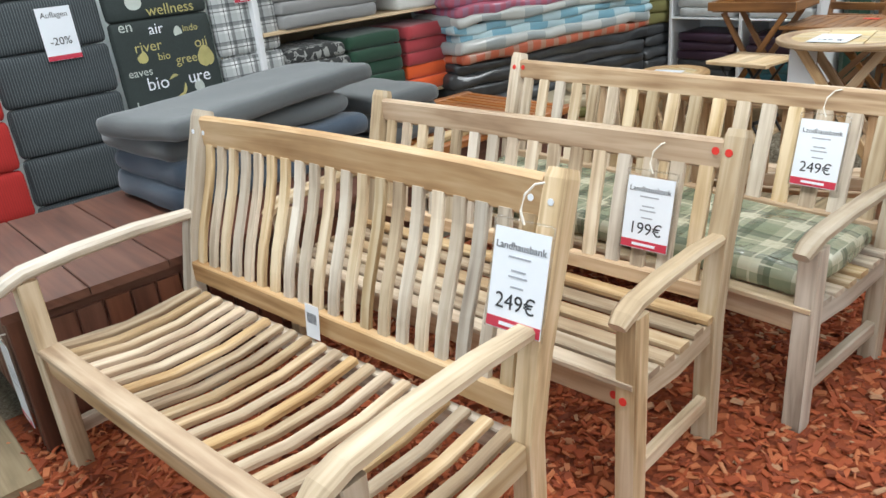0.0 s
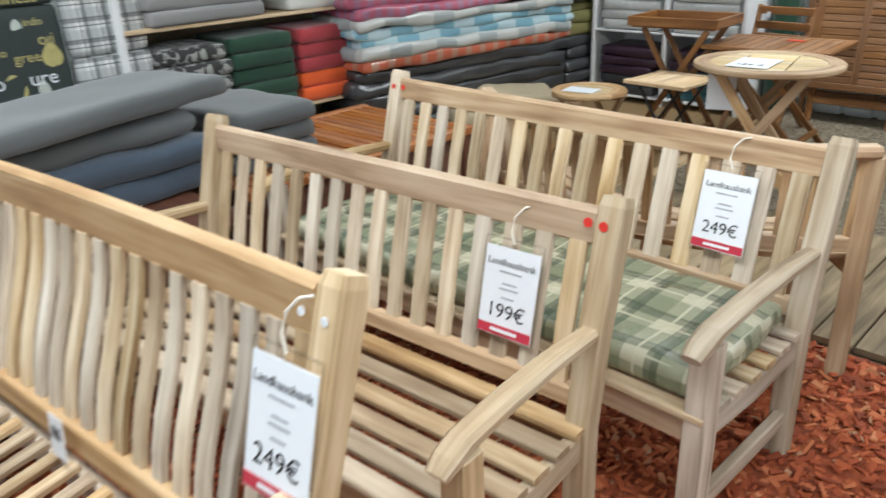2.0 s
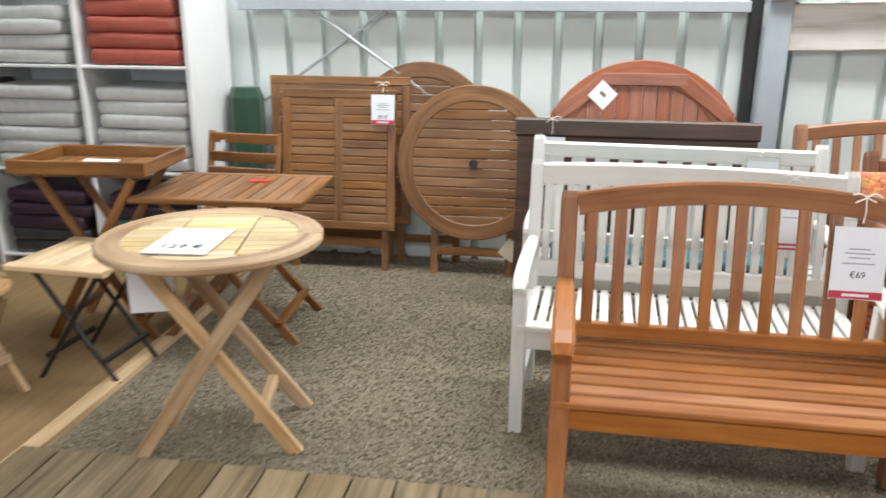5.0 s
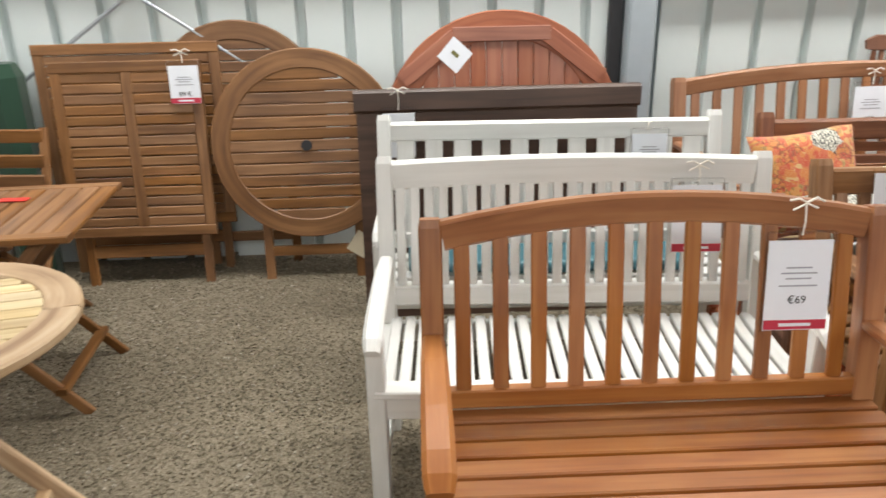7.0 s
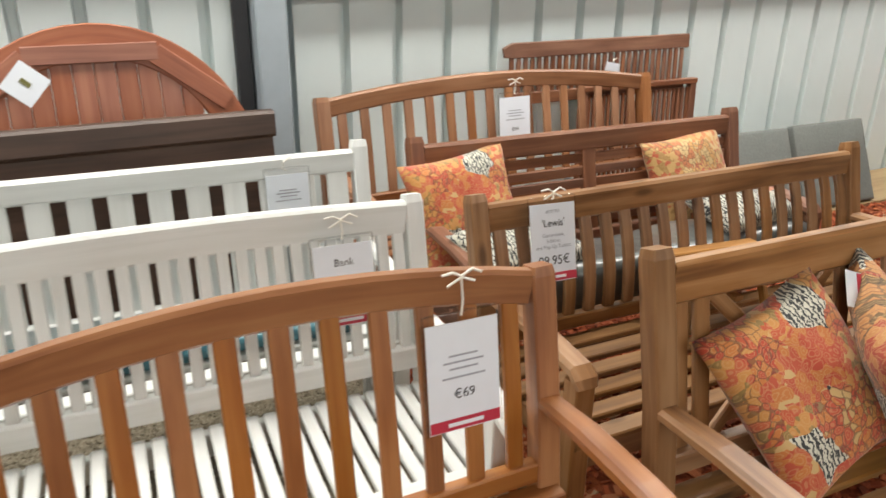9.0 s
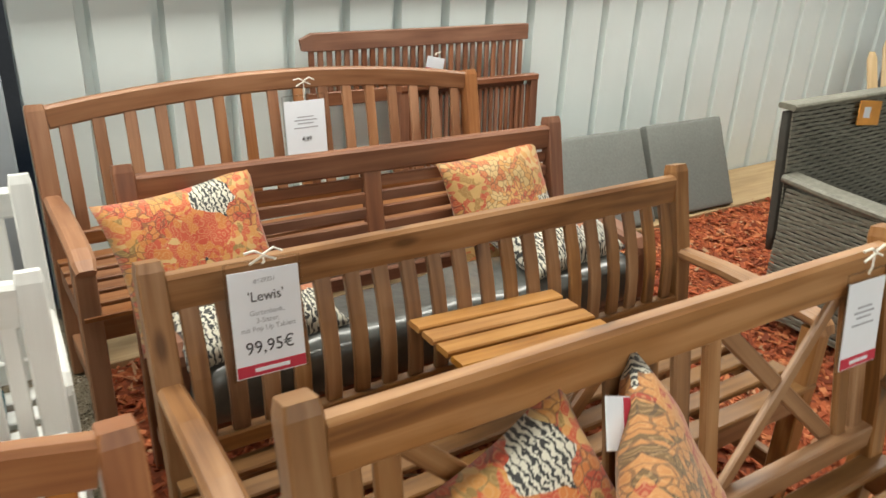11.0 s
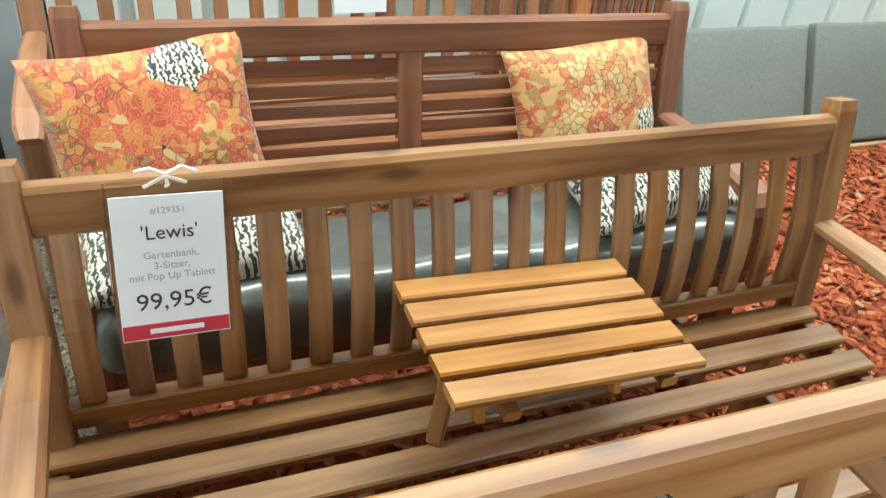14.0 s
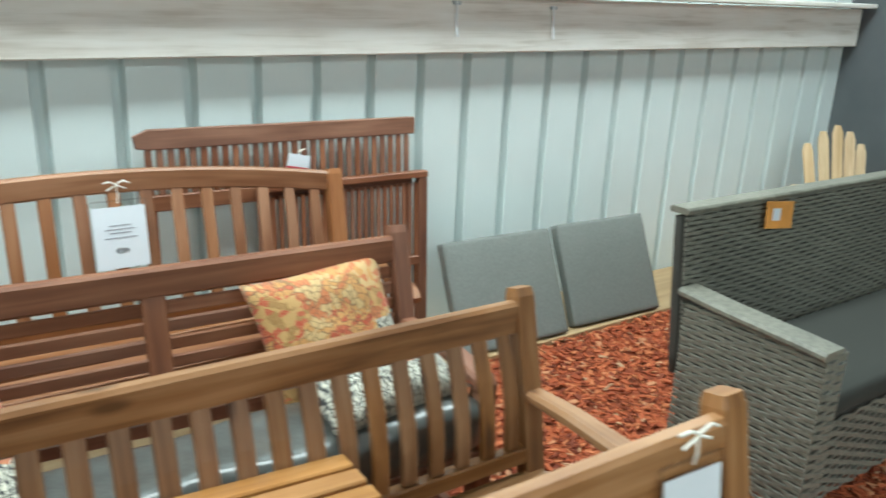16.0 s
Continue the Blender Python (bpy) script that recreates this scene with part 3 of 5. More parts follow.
def twin(ob, at):
    """A further alike part on the same mesh."""
    o = new(ob.name.split(".")[0], ob.data)
    o.parent, o.matrix_basis = ob.parent, at
    return o


def thing(name, m, label, category, group=""):
    e = new(name)
    e.empty_display_size = 0.1
    e.matrix_world = m
    return tagged(e, label, category, group)


def solid(name, bm, material, m, label, category, group="", kind=""):
    ob = part(name, bm, material, None)
    ob.matrix_world = m
    return tagged(ob, label, category, group, kind)


def words(text, size, m, material, parent, name="lettering"):
    cu = bpy.data.curves.new(name, "FONT")
    cu.body, cu.size, cu.align_x, cu.align_y, cu.extrude = text, size, "CENTER", "CENTER", 0.0003
    cu.resolution_u = 3
    cu.materials.append(material)
    ob = new(name, cu)
    ob.parent, ob.matrix_basis = parent, m
    return ob


# ---- structure ----
def flat(name, bm, material, label, category, kind="structure"):
    return tagged(part(name, bm, material, None), label, category, "", kind)


flat("ground", block(-300, 300, -300, 300, -0.4, -0.03), ASPHALT, "dark asphalt ground around the open hall", "ground")
flat("floor_gravel", block(-4.3, 7.4, -4.5, 7.2, -0.2, 0.0), GRAVELBED, "grey beige compacted gravel floor", "floor")
flat("floor_mulch_1", block(-2.0, 1.35, 0.30, 3.40, -0.15, 0.012), MULCHBED, "bed of red wood chips under the teak benches", "floor")
flat("floor_mulch_2", block(1.50, 7.28, 4.54, 6.6, -0.15, 0.012), MULCHBED, "bed of red wood chips under the brown benches", "floor")
flat("floor_sheet", block(-4.25, -1.60, 3.41, 6.9, -0.1, 0.0139), MAT, "tan smooth flooring sheet with worn surface", "floor")
flat("floor_edging", block(-1.60, -1.53, 4.45, 6.0, -0.1, 0.03), PINE, "pale timber edging beside the gravel", "edging")


def ribbed_wall(x0, x1, y, z0, z1, pitch=0.25):
    """Trapezoidal sheet: flat panels with narrow sunk ribs, with a back skin."""
    bm = bmesh.new()
    pts, x = [], x0
    while x < x1 - 1e-6:
        e = min(x + pitch, x1)
        pts += [(x, y), (e - 0.052, y), (e - 0.042, y + 0.055), (e - 0.010, y + 0.055)]
        x = e
    pts.append((x1, y))
    lo, hi = [bm.verts.new((a, b, z0)) for a, b in pts], [bm.verts.new((a, b, z1)) for a, b in pts]
    for i in range(len(pts) - 1):
        bm.faces.new((lo[i], lo[i + 1], hi[i + 1], hi[i]))
    back = [bm.verts.new(c) for c in ((x0, y + 0.10, z0), (x1, y + 0.10, z0), (x1, y + 0.10, z1), (x0, y + 0.10, z1))]
    bm.faces.new(back[::-1])
    return bm


flat("wall_north", ribbed_wall(-1.64 - 0.23 * 12, -1.64 + 0.23 * 13, 7.05, -0.05, 3.6, 0.23), METAL, "pale grey-green trapezoidal sheet metal wall", "wall")
flat("wall_north", ribbed_wall(2.237 - 0.2575 * 3, 2.237 + 0.2575 * 20, 7.05, -0.05, 3.6, 0.2575), METAL, "pale grey-green trapezoidal sheet metal wall", "wall")
flat("wall_west", block(-4.36, -4.26, -4.4, 7.15, -0.05, 3.6), METAL, "pale sheet metal side wall behind shelving", "wall")
# the east wall is a darker grey than the other walls
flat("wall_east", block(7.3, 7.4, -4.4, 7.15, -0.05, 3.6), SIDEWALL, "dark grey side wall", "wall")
# unseen roof, added with two made-up bands that let the lamps' light in
flat("ceiling", block(-4.4, 7.4, 6.6, 7.2, 3.55, 3.65), ROOFMAT, "grey roof sheet", "ceiling")
flat("ceiling", block(-4.4, 7.4, 1.4, 5.6, 3.55, 3.65), ROOFMAT, "grey roof sheet", "ceiling")
flat("ceiling", block(-4.4, 7.4, -4.6, 0.4, 3.55, 3.65), ROOFMAT, "grey roof sheet", "ceiling")
flat("trim_column", bars(([(1.335, 6.97, 0), (1.335, 6.97, 3.5)], 0.13, 0.13, (0, 1, 0), 0.008)), GREYPOST, "blue-grey steel column against the wall", "column")
# solid black strip: the gap's shade is put into its colour
flat("trim_gap", block(1.20, 1.262, 6.99, 7.04, 0, 3.5), BLACK, "black strip painted as the shade in the gap beside the column", "trim")
flat("trim_girt", block(-1.7, 1.19, 6.93, 7.03, 1.50, 1.56), STEEL, "galvanised horizontal steel rail on the wall", "rail")
flat("trim_brace", bars(([(-1.62, 6.99, 0.95), (-0.45, 6.99, 1.75)], 0.016, 0.016), ([(-1.62, 6.965, 1.75), (-0.45, 6.965, 0.95)], 0.016, 0.016)), STEEL, "crossed thin steel bracing rods", "bracing")
flat("trim_sill", block(1.5, 7.28, 6.56, 7.04, -0.05, 0.04), BEIGEWOOD, "weathered timber sill along the wall's foot", "sill")
flat("trim_board", bars(([(1.27, 6.975, 1.422), (7.28, 6.975, 1.545)], 0.04, 0.245, (0, 0, 1), 0.006)), WASHED, "whitewashed timber board across the wall", "board")
flat("trim_ledge", bars(([(1.27, 6.93, 1.577), (7.28, 6.93, 1.687)], 0.14, 0.03, (0, 0, 1), 0.006)), WASHED, "whitewashed ledge above the board", "ledge")
for hx in (3.865, 4.435):
    hk = thing("wall_hook", pose(hx, 6.945, 1.50), "thin white metal hook on the whitewashed board", "hook", "hooks on the board")
    part("shank", bars(([(0, 0, 0.075), (0, -0.004, -0.03), (0.003, -0.012, -0.075)], 0.014, 0.010)), RACKWHITE, hk)
    part("plate", block(-0.02, 0.02, -0.002, 0.004, 0.06, 0.075), STEEL, hk)


# ---- benches ----
def lerp(a, b, k):
    return a + (b - a) * k


def bench(name, m, label, mat, L, H=0.9, D=0.5, seat=0.42, rake=0.10, slats=16, slat_w=0.045, top=0.085, low=0.06, arch=0.0,
          bow=0.0, post=0.06, arm=0.64, seat_n=6, cross=False, dip=0.0, group="", stretch=True, low_z=0.07, arm_w=0.065, nose=0.07, fill=0.62, seat_mat=None, rail_mat=None):
    """A garden bench, back rail along x, seat towards -y, back posts' feet at y = 0."""
    t = thing(name, m, label, "bench", group)
    by = lambda z: rake * max(0.0, (z - seat) / (H - seat)) ** 1.3
    for x in (post / 2, L - post / 2):
        part("back_post", bars(([(x, 0.0, 0), (x, 0, seat), (x, by(seat + 0.2), seat + 0.2), (x, by(H - 0.02), H - 0.02), (x, by(H), H)], post, post * 0.95, (0, 1, 0)),
                               scales=[1, 1, 1, 1, 0.85]), mat, t)
        part("front_leg", bars(([(x, -D, 0), (x, -D, arm - 0.02)], post, post, (0, 1, 0))), mat, t)
        part("arm", bars(([(x, by(arm), arm + 0.012), (x, -D * 0.3, arm + 0.02), (x, -D * 0.7, arm + 0.016), (x, -D, arm + 0.004), (x, -D - nose * 0.6, arm - 0.012), (x, -D - nose, arm - 0.03)],
                          arm_w, 0.036, (0, 0, 1), 0.01), scales=[0.8, 0.95, 1, 1, 1, 0.8]), mat, t)
        part("side_rail", bars(([(x, 0, seat - 0.035), (x, -D * 0.5, seat - 0.04 - dip), (x, -D, seat - 0.03)], 0.032, 0.07)), mat, t)
        if stretch:
            part("stretcher", bars(([(x, -0.02, 0.13), (x, -D + 0.02, 0.13)], 0.03, 0.05)), mat, t)
    n = 13
    xs = [lerp(post, L - post, i / (n - 1)) for i in range(n)]
    rise = lambda x: arch * (1 - (2 * x / L - 1) ** 2)
    zt = H - 0.014 - top / 2 - (0.0 if arch else 0.012)
    part("top_rail", bars(([(x, by(zt + rise(x)), zt + rise(x)) for x in xs], 0.036, top, (0, 0, 1), 0.008)), rail_mat or mat, t)
    zl = seat + low_z
    part("lower_rail", bars(([(post, by(zl), zl), (L - post, by(zl), zl)], 0.034, low)), rail_mat or mat, t)
    for i in range(slats):
        x = lerp(post, L - post, (i + 0.5) / slats)
        za, zb = zl + low / 2 - 0.01, zt + rise(x) - top / 2 + 0.01
        pts = [(x, lerp(by(za), by(zb), k) + (bow * math.sin(k * 2 * math.pi) * (-1) if bow > 0 else bow * math.sin(k * math.pi)), lerp(za, zb, k)) for k in (0, 0.17, 0.33, 0.5, 0.67, 0.83, 1)] if bow else [(x, by(za), za), (x, by(lerp(za, zb, 0.5)), lerp(za, zb, 0.5)), (x, by(zb), zb)]
        part("back_slat", bars((pts, slat_w, 0.016, (0, 1, 0), 0.003)), mat, t)
    part("front_rail", block(post / 2, L - post / 2, -D - 0.016, -D + 0.016, seat - 0.075, seat - 0.005), rail_mat or mat, t)
    part("rear_rail", block(post, L - post, -0.02, 0.012, seat - 0.07, seat - 0.005), mat, t)
    if cross:
        part("front_cap", block(post * 0.4, L - post * 0.4, -D - 0.03, -D + 0.035, seat - 0.004, seat + 0.018), rail_mat or mat, t)
        for i in range(seat_n):
            x = lerp(post * 0.6, L - post * 0.6, (i + 0.5) / seat_n)
            wd = (L - post) / seat_n * fill
            part("seat_slat", bars(([(x, -0.01, seat + 0.006), (x, -D * 0.33, seat - dip), (x, -D * 0.66, seat - dip), (x, -D * 0.9, seat + 0.002), (x, -D + 0.02, seat + 0.006)], wd, 0.02)), seat_mat or mat, t)
    else:
        for i in range(seat_n):
            y = lerp(-0.03, -D - 0.005, i / (seat_n - 1))
            part("seat_slat", block(0.01, L - 0.01, y - 0.028, y + 0.028, seat - 0.002 - dip * math.sin(i / (seat_n - 1) * math.pi), seat + 0.018 - dip * math.sin(i / (seat_n - 1) * math.pi)), seat_mat or mat, t)
    return t


def along(xa, ya, xb, yb, z=0.0):
    """Pose with x from one back post's foot to the other."""
    return pose(xa, ya, z, 0, 0, math.degrees(math.atan2(yb - ya, xb - xa)))


G = 0.012
B1, B2, B3 = along(-1.605, 1.05, -0.12, 1.19, G), along(-1.605, 1.845, -0.11, 1.955, G), along(-1.70, 2.745, 0.085, 2.70, G)
bench("garden_bench", B1, "pale untreated teak bench with waved back slats", TEAK, 1.49, 1.005, 0.51, 0.42, 0.17, 20, 0.038, 0.10, 0.07, 0.012, 0.007,
      0.060, 0.67, 21, True, 0.016, "teak benches in a row", nose=0.08, fill=0.5, rail_mat=TEAK_GOLD, seat_mat=TEAK_SEAT)
bench("garden_bench", B2, "pale teak bench with straight slats and red dots", TEAK, 1.50, 0.928, 0.43, 0.41, 0.12, 16, 0.046, 0.085, 0.05, 0, 0,
      0.060, 0.63, 6, False, 0.012, "teak benches in a row", arm_w=0.058, rail_mat=TEAK_GOLD, seat_mat=TEAK_SEAT)
bench("garden_bench", B3, "long pale teak bench with a checked cushion on it", TEAK, 1.785, 0.925, 0.53, 0.40, 0.12, 17, 0.055, 0.085, 0.05, 0, 0,
      0.060, 0.62, 7, False, 0.01, "teak benches in a row", nose=0.08, arm_w=0.058, rail_mat=TEAK_GOLD)


def curved_bench(m):
    """A bench on a curved plan that turns its back on the row."""
    t = thing("curved_bench", m, "pale teak bench curved in plan, back to the row", "bench")
    R = 1.15
    at = lambda a, r, z: (r * math.sin(a), R - r * math.cos(a), z)
    A = 0.75
    arc = lambda r, z, n=15: [at(lerp(-A, A, i / (n - 1)), r, z) for i in range(n)]
    part("top_rail", bars((arc(R, 0.79), 0.07, 0.04, (0, 0, 1), 0.012)), TEAK_GOLD, t)
    part("lower_rail", bars((arc(R - 0.02, 0.48), 0.03, 0.05)), TEAK_GOLD, t)
    for i in range(24):
        a = lerp(-A * 0.96, A * 0.96, i / 23)
        part("back_slat", bars(([at(a, R - 0.02, 0.49), at(a, R, 0.78)], 0.035, 0.014, (0, 1, 0))), TEAK_GOLD, t)
    for r in (R - 0.08, R - 0.15, R - 0.22, R - 0.29, R - 0.36):
        part("seat_slat", bars((arc(r, 0.42), 0.055, 0.02)), TEAK_GOLD, t)
    for a in (-A, 0, A):
        part("back_post", bars(([at(a, R - 0.01, 0), at(a, R, 0.775)], 0.055, 0.055, (0, 1, 0))), TEAK_GOLD, t)
        part("front_leg", bars(([at(a, R - 0.40, 0), at(a, R - 0.40, 0.41)], 0.055, 0.055, (0, 1, 0))), TEAK_GOLD, t)
        part("side_rail", bars(([at(a, R, 0.39), at(a, R - 0.40, 0.39)], 0.03, 0.06)), TEAK_GOLD, t)
    part("front_rail", bars((arc(R - 0.40, 0.385), 0.03, 0.06)), TEAK_GOLD, t)
    return t


curved_bench(pose(-0.745, 2.925, G))

bench("garden_bench", along(0.215, 4.85, 1.345, 4.83, G), "orange oiled bench with an arched top rail", EUCA, 1.13, 0.916, 0.43, 0.42, 0.08, 11, 0.038, 0.075, 0.05, 0.064, 0,
      0.055, 0.62, 7, False, 0.0, "", low_z=0.05)
bench("white_bench", along(0.095, 5.43, 1.305, 5.355), "white painted bench with narrow slats and sloped top", WHITE, 1.212, 0.922, 0.43, 0.41, 0.10, 25, 0.030, 0.09, 0.065, 0.016, 0,
      0.05, 0.60, 26, True, 0.0, "white benches", low_z=0.085, nose=0.07, arm_w=0.05, fill=0.72)
bench("white_bench", along(0.087, 5.96, 1.355, 5.885), "white painted bench with broad slats", WHITE, 1.27, 0.945, 0.29, 0.41, 0.08, 11, 0.066, 0.07, 0.06, 0, 0,
      0.05, 0.60, 4, False, 0.0, "white benches", nose=0.02, arm_w=0.05)
bench("garden_bench", along(1.43, 6.62, 3.17, 6.62, G), "orange-brown bench with arched back against the wall", EUCA_BROWN, 1.74, 0.925, 0.45, 0.42, 0.09, 16, 0.04, 0.075, 0.05, 0.07, 0,
      0.06, 0.62, 6)

# the bench with a table that folds out of its seat
lewis = bench("garden_bench", along(1.466, 5.387, 3.05, 5.357, G), "brown acacia three-seat bench with a pop-up tray", ACACIA, 1.585, 0.87, 0.44, 0.40, 0.10, 20, 0.04, 0.085, 0.045, 0, -0.018,
              0.055, 0.60, 6, False, 0.0, low_z=0.06, seat_mat=ACACIA_SEAT, nose=0.03)
tray = part("pop_up_tray", bars(([(0.615, -0.17, 0.42), (0.655, -0.12, 0.60)], 0.03, 0.018)), ACACIA_SEAT, lewis, "golden-brown slatted pop-up tray, open")
for i in range(5):
    y = -0.012 - i * 0.062
    part("tray_slat", bars(([(0.585, y, 0.628), (1.03, y, 0.606)], 0.05, 0.016)), ACACIA_TOP, tray)
for x in (0.68, 0.96):
    part("tray_batten", block(x - 0.015, x + 0.015, -0.29, 0.0, 0.582, 0.60), ACACIA_TOP, tray)
    part("tray_prop", bars(([(x + 0.03, -0.14, 0.415), (x + 0.03, -0.07, 0.585)], 0.018, 0.03)), ACACIA_TOP, tray)

# bench with two diagonal crosses in its back
xb = bench("garden_bench", along(1.48, 4.685, 2.85, 4.64, G), "light brown acacia bench with crossed back panels", ACACIA, 1.37, 0.966, 0.50, 0.435, 0.10, 0, 0.05, 0.095, 0.055, 0, 0,
           0.055, 0.625, 6, False, 0.0, seat_mat=ACACIA_SEAT)
for x0, x1 in ((0.17, 0.53), (0.84, 1.20)):
    for xa, xc in ((x0, x1), (x1, x0)):
        part("cross_bar", bars(([(xa, 0.022 + (0.006 if xa > xc else 0), 0.525), (xc, 0.082 + (0.006 if xa > xc else 0), 0.855)], 0.036, 0.014, (0, 1, 0))), ACACIA, xb)
for x in (0.085, 0.145, 0.565, 0.645, 0.725, 0.805, 1.225, 1.285):
    part("back_slat", bars(([(x, 0.018, 0.525), (x, 0.085, 0.875)], 0.042, 0.016, (0, 1, 0))), ACACIA, xb)

# broad bench with horizontal back slats
pu = bench("garden_bench", along(1.545, 5.965, 3.02, 5.90, G), "red-brown hardwood bench with horizontal back slats", MERANTI, 1.477, 0.895, 0.39, 0.40, 0.10, 0, 0.05, 0.08, 0.045, 0, 0, 0.055, 0.60, 5, nose=0.02)
part("middle_post", bars(([(0.739, 0.012, 0.46), (0.739, 0.085, 0.80)], 0.06, 0.03, (0, 1, 0))), MERANTI, pu)
for i in range(6):
    z = 0.53 + i * 0.046
    for xa, xc in ((0.06, 0.709), (0.769, 1.418)):
        part("back_slat", bars(([(xa, 0.02 + 0.011 * i, z), (xc, 0.02 + 0.011 * i, z)], 0.014, 0.036)), MERANTI, pu)
for x in (0.30, 1.20):
    part("back_batten", bars(([(x, 0.035, 0.46), (x, 0.105, 0.82)], 0.03, 0.016, (0, 1, 0))), MERANTI, pu)


# ---- price tags ----
def price_tag(m, w, h, lines, label, band=True, knot="loop", drop=0.10, film=True, thick=0.003):
    """A printed sheet in a clear sleeve on a string; faces -y, hangs below its origin."""
    t = thing("price_tag", m, label, "price tag", "price tags")
    part("sheet", block(-w / 2, w / 2, -thick / 2, thick / 2, -drop - h, -drop, 0.001), PAPER, t)
    if film:
        part("sleeve_rim", bars(([(-w / 2 - 0.004, 0.001, -drop - h - 0.004), (-w / 2 - 0.004, 0.001, -drop + 0.02)], 0.005, 0.002), ([(w / 2 + 0.004, 0.001, -drop - h - 0.004), (w / 2 + 0.004, 0.001, -drop + 0.02)], 0.005, 0.002),
                                ([(-w / 2, 0.001, -drop + 0.02), (w / 2, 0.001, -drop + 0.02)], 0.002, 0.005)), FILM, t)
    if band:
        part("red_band", block(-w / 2 + 0.001, w / 2 - 0.001, -thick / 2 - 0.0012, -thick / 2 - 0.0002, -drop - h + 0.002, -drop - h + 0.026, 0.0002), RED, t)
        part("brand_bar", block(-w * 0.25, w * 0.25, -thick / 2 - 0.0022, -thick / 2 - 0.0012, -drop - h + 0.010, -drop - h + 0.018, 0.0002), PAPER, t)
    for text, size, z, mat in lines:
        if text:
            words(text, size, pose(0, -thick / 2 - 0.0008, -drop - z * h, 90, 0, 0), mat, t)
        else:
            part("print_line", block(-w * size, w * size, -thick / 2 - 0.001, -thick / 2 - 0.0002, -drop - z * h - 0.002, -drop - z * h + 0.002, 0.0002), mat, t)
    if knot == "loop":
        part("string", bars(([(0.0, 0, -drop + 0.012), (-0.012, -0.002, -drop * 0.6), (-0.008, 0, -drop * 0.25), (0.012, 0.004, 0.0), (0.03, 0.014, 0.006)], 0.005, 0.005)), STRING, t)
    else:
        part("string", bars(([(0, 0, -drop + 0.012), (0.003, -0.004, -drop * 0.5), (0, -0.006, 0)], 0.005, 0.005), ([(-0.04, -0.008, 0.008), (-0.02, -0.012, 0.012), (0, -0.008, 0.002), (0.022, -0.012, 0.014), (0.042, -0.008, 0.004)], 0.006, 0.005),
                            ([(-0.03, -0.006, -0.016), (0, -0.01, 0.0), (0.028, -0.006, -0.012)], 0.005, 0.005)), STRING, t)
    return t


def land(price):
    return [("Landhausbank", 0.0235, 0.17, INK), ("", 0.2, 0.27, GREYINK), ("", 0.13, 0.40, GREYINK), ("", 0.17, 0.46, GREYINK), ("", 0.12, 0.56, GREYINK), (price, 0.05, 0.72, INK)]


price_tag(pose(-0.195, 1.275, 1.0, -15, 0, 6), 0.145, 0.225, land("249€"), "white price sheet reading Landhausbank 249€ on teak bench")
price_tag(pose(-0.365, 2.01, 0.885, -13, 0, 5), 0.150, 0.215, land("199€"), "white price sheet reading Landhausbank 199€ on teak bench")
price_tag(pose(-0.20, 2.775, 0.905, -13, 0, 0), 0.155, 0.225, land("249€"), "white price sheet reading Landhausbank 249€ on long bench")
grey4 = [("", 0.2, 0.3, GREYINK), ("", 0.28, 0.36, GREYINK), ("", 0.2, 0.42, GREYINK), ("", 0.3, 0.5, GREYINK)]
price_tag(pose(1.125, 4.885, 0.95, -8, 0, -2), 0.155, 0.225, grey4 + [("€69", 0.028, 0.66, INK)], "white price sheet reading €69 on orange bench", True, "bow", 0.09)
price_tag(pose(1.07, 5.40, 0.90, -12, 0, -4), 0.150, 0.205, [("Bank", 0.026, 0.22, INK)] + [("", 0.2, 0.4, GREYINK)], "white price sheet reading Bank on white bench", True, "bow", 0.06)
price_tag(pose(1.09, 5.935, 0.92, -5, 0, -3), 0.13, 0.16, grey4, "small price sheet in film on white bench", False, "loop", 0.05)
price_tag(pose(1.708, 5.42, 0.878, -14, 3, 1), 0.155, 0.225, [("'Lewis'", 0.030, 0.25, INK), ("Gartenbank,", 0.0155, 0.40, GREYINK), ("3-Sitzer,", 0.0155, 0.475, GREYINK), ("mit Pop Up Tablett", 0.0155, 0.55, GREYINK), ("99,95€", 0.038, 0.73, INK), ("#129351", 0.0135, 0.1, GREYINK)],
          "white price sheet reading 'Lewis' 99,95€ on brown bench", True, "bow", 0.03)
price_tag(pose(2.715, 4.705, 0.955, -8, 0, -4), 0.12, 0.19, grey4, "white price sheet in film on crossed-back bench", True, "bow", 0.06)
price_tag(pose(2.35, 6.655, 0.955, -7, 0, 2), 0.165, 0.20, grey4 + [("€89", 0.024, 0.72, INK)], "white price sheet on arched bench by the wall", False, "bow", 0.07)
price_tag(pose(3.09, 6.875, 0.985, 0, 12, 6), 0.10, 0.075, [], "small white and red card on folded furniture", True, "loop", 0.02, False)


def sticker(m, x, y, z, colour, label, r=0.011):
    """A round sticker, its face towards -y of the bench."""
    bm = disc(r, 0.0, 0.0016, 0.0004, 16)
    solid("round_sticker", bm, colour, m @ pose(x, y, z, 80), label, "sticker", "stickers on the benches")


def raked(z, rake, H, seat):
    return rake * ((z - seat) / (H - seat)) ** 1.3


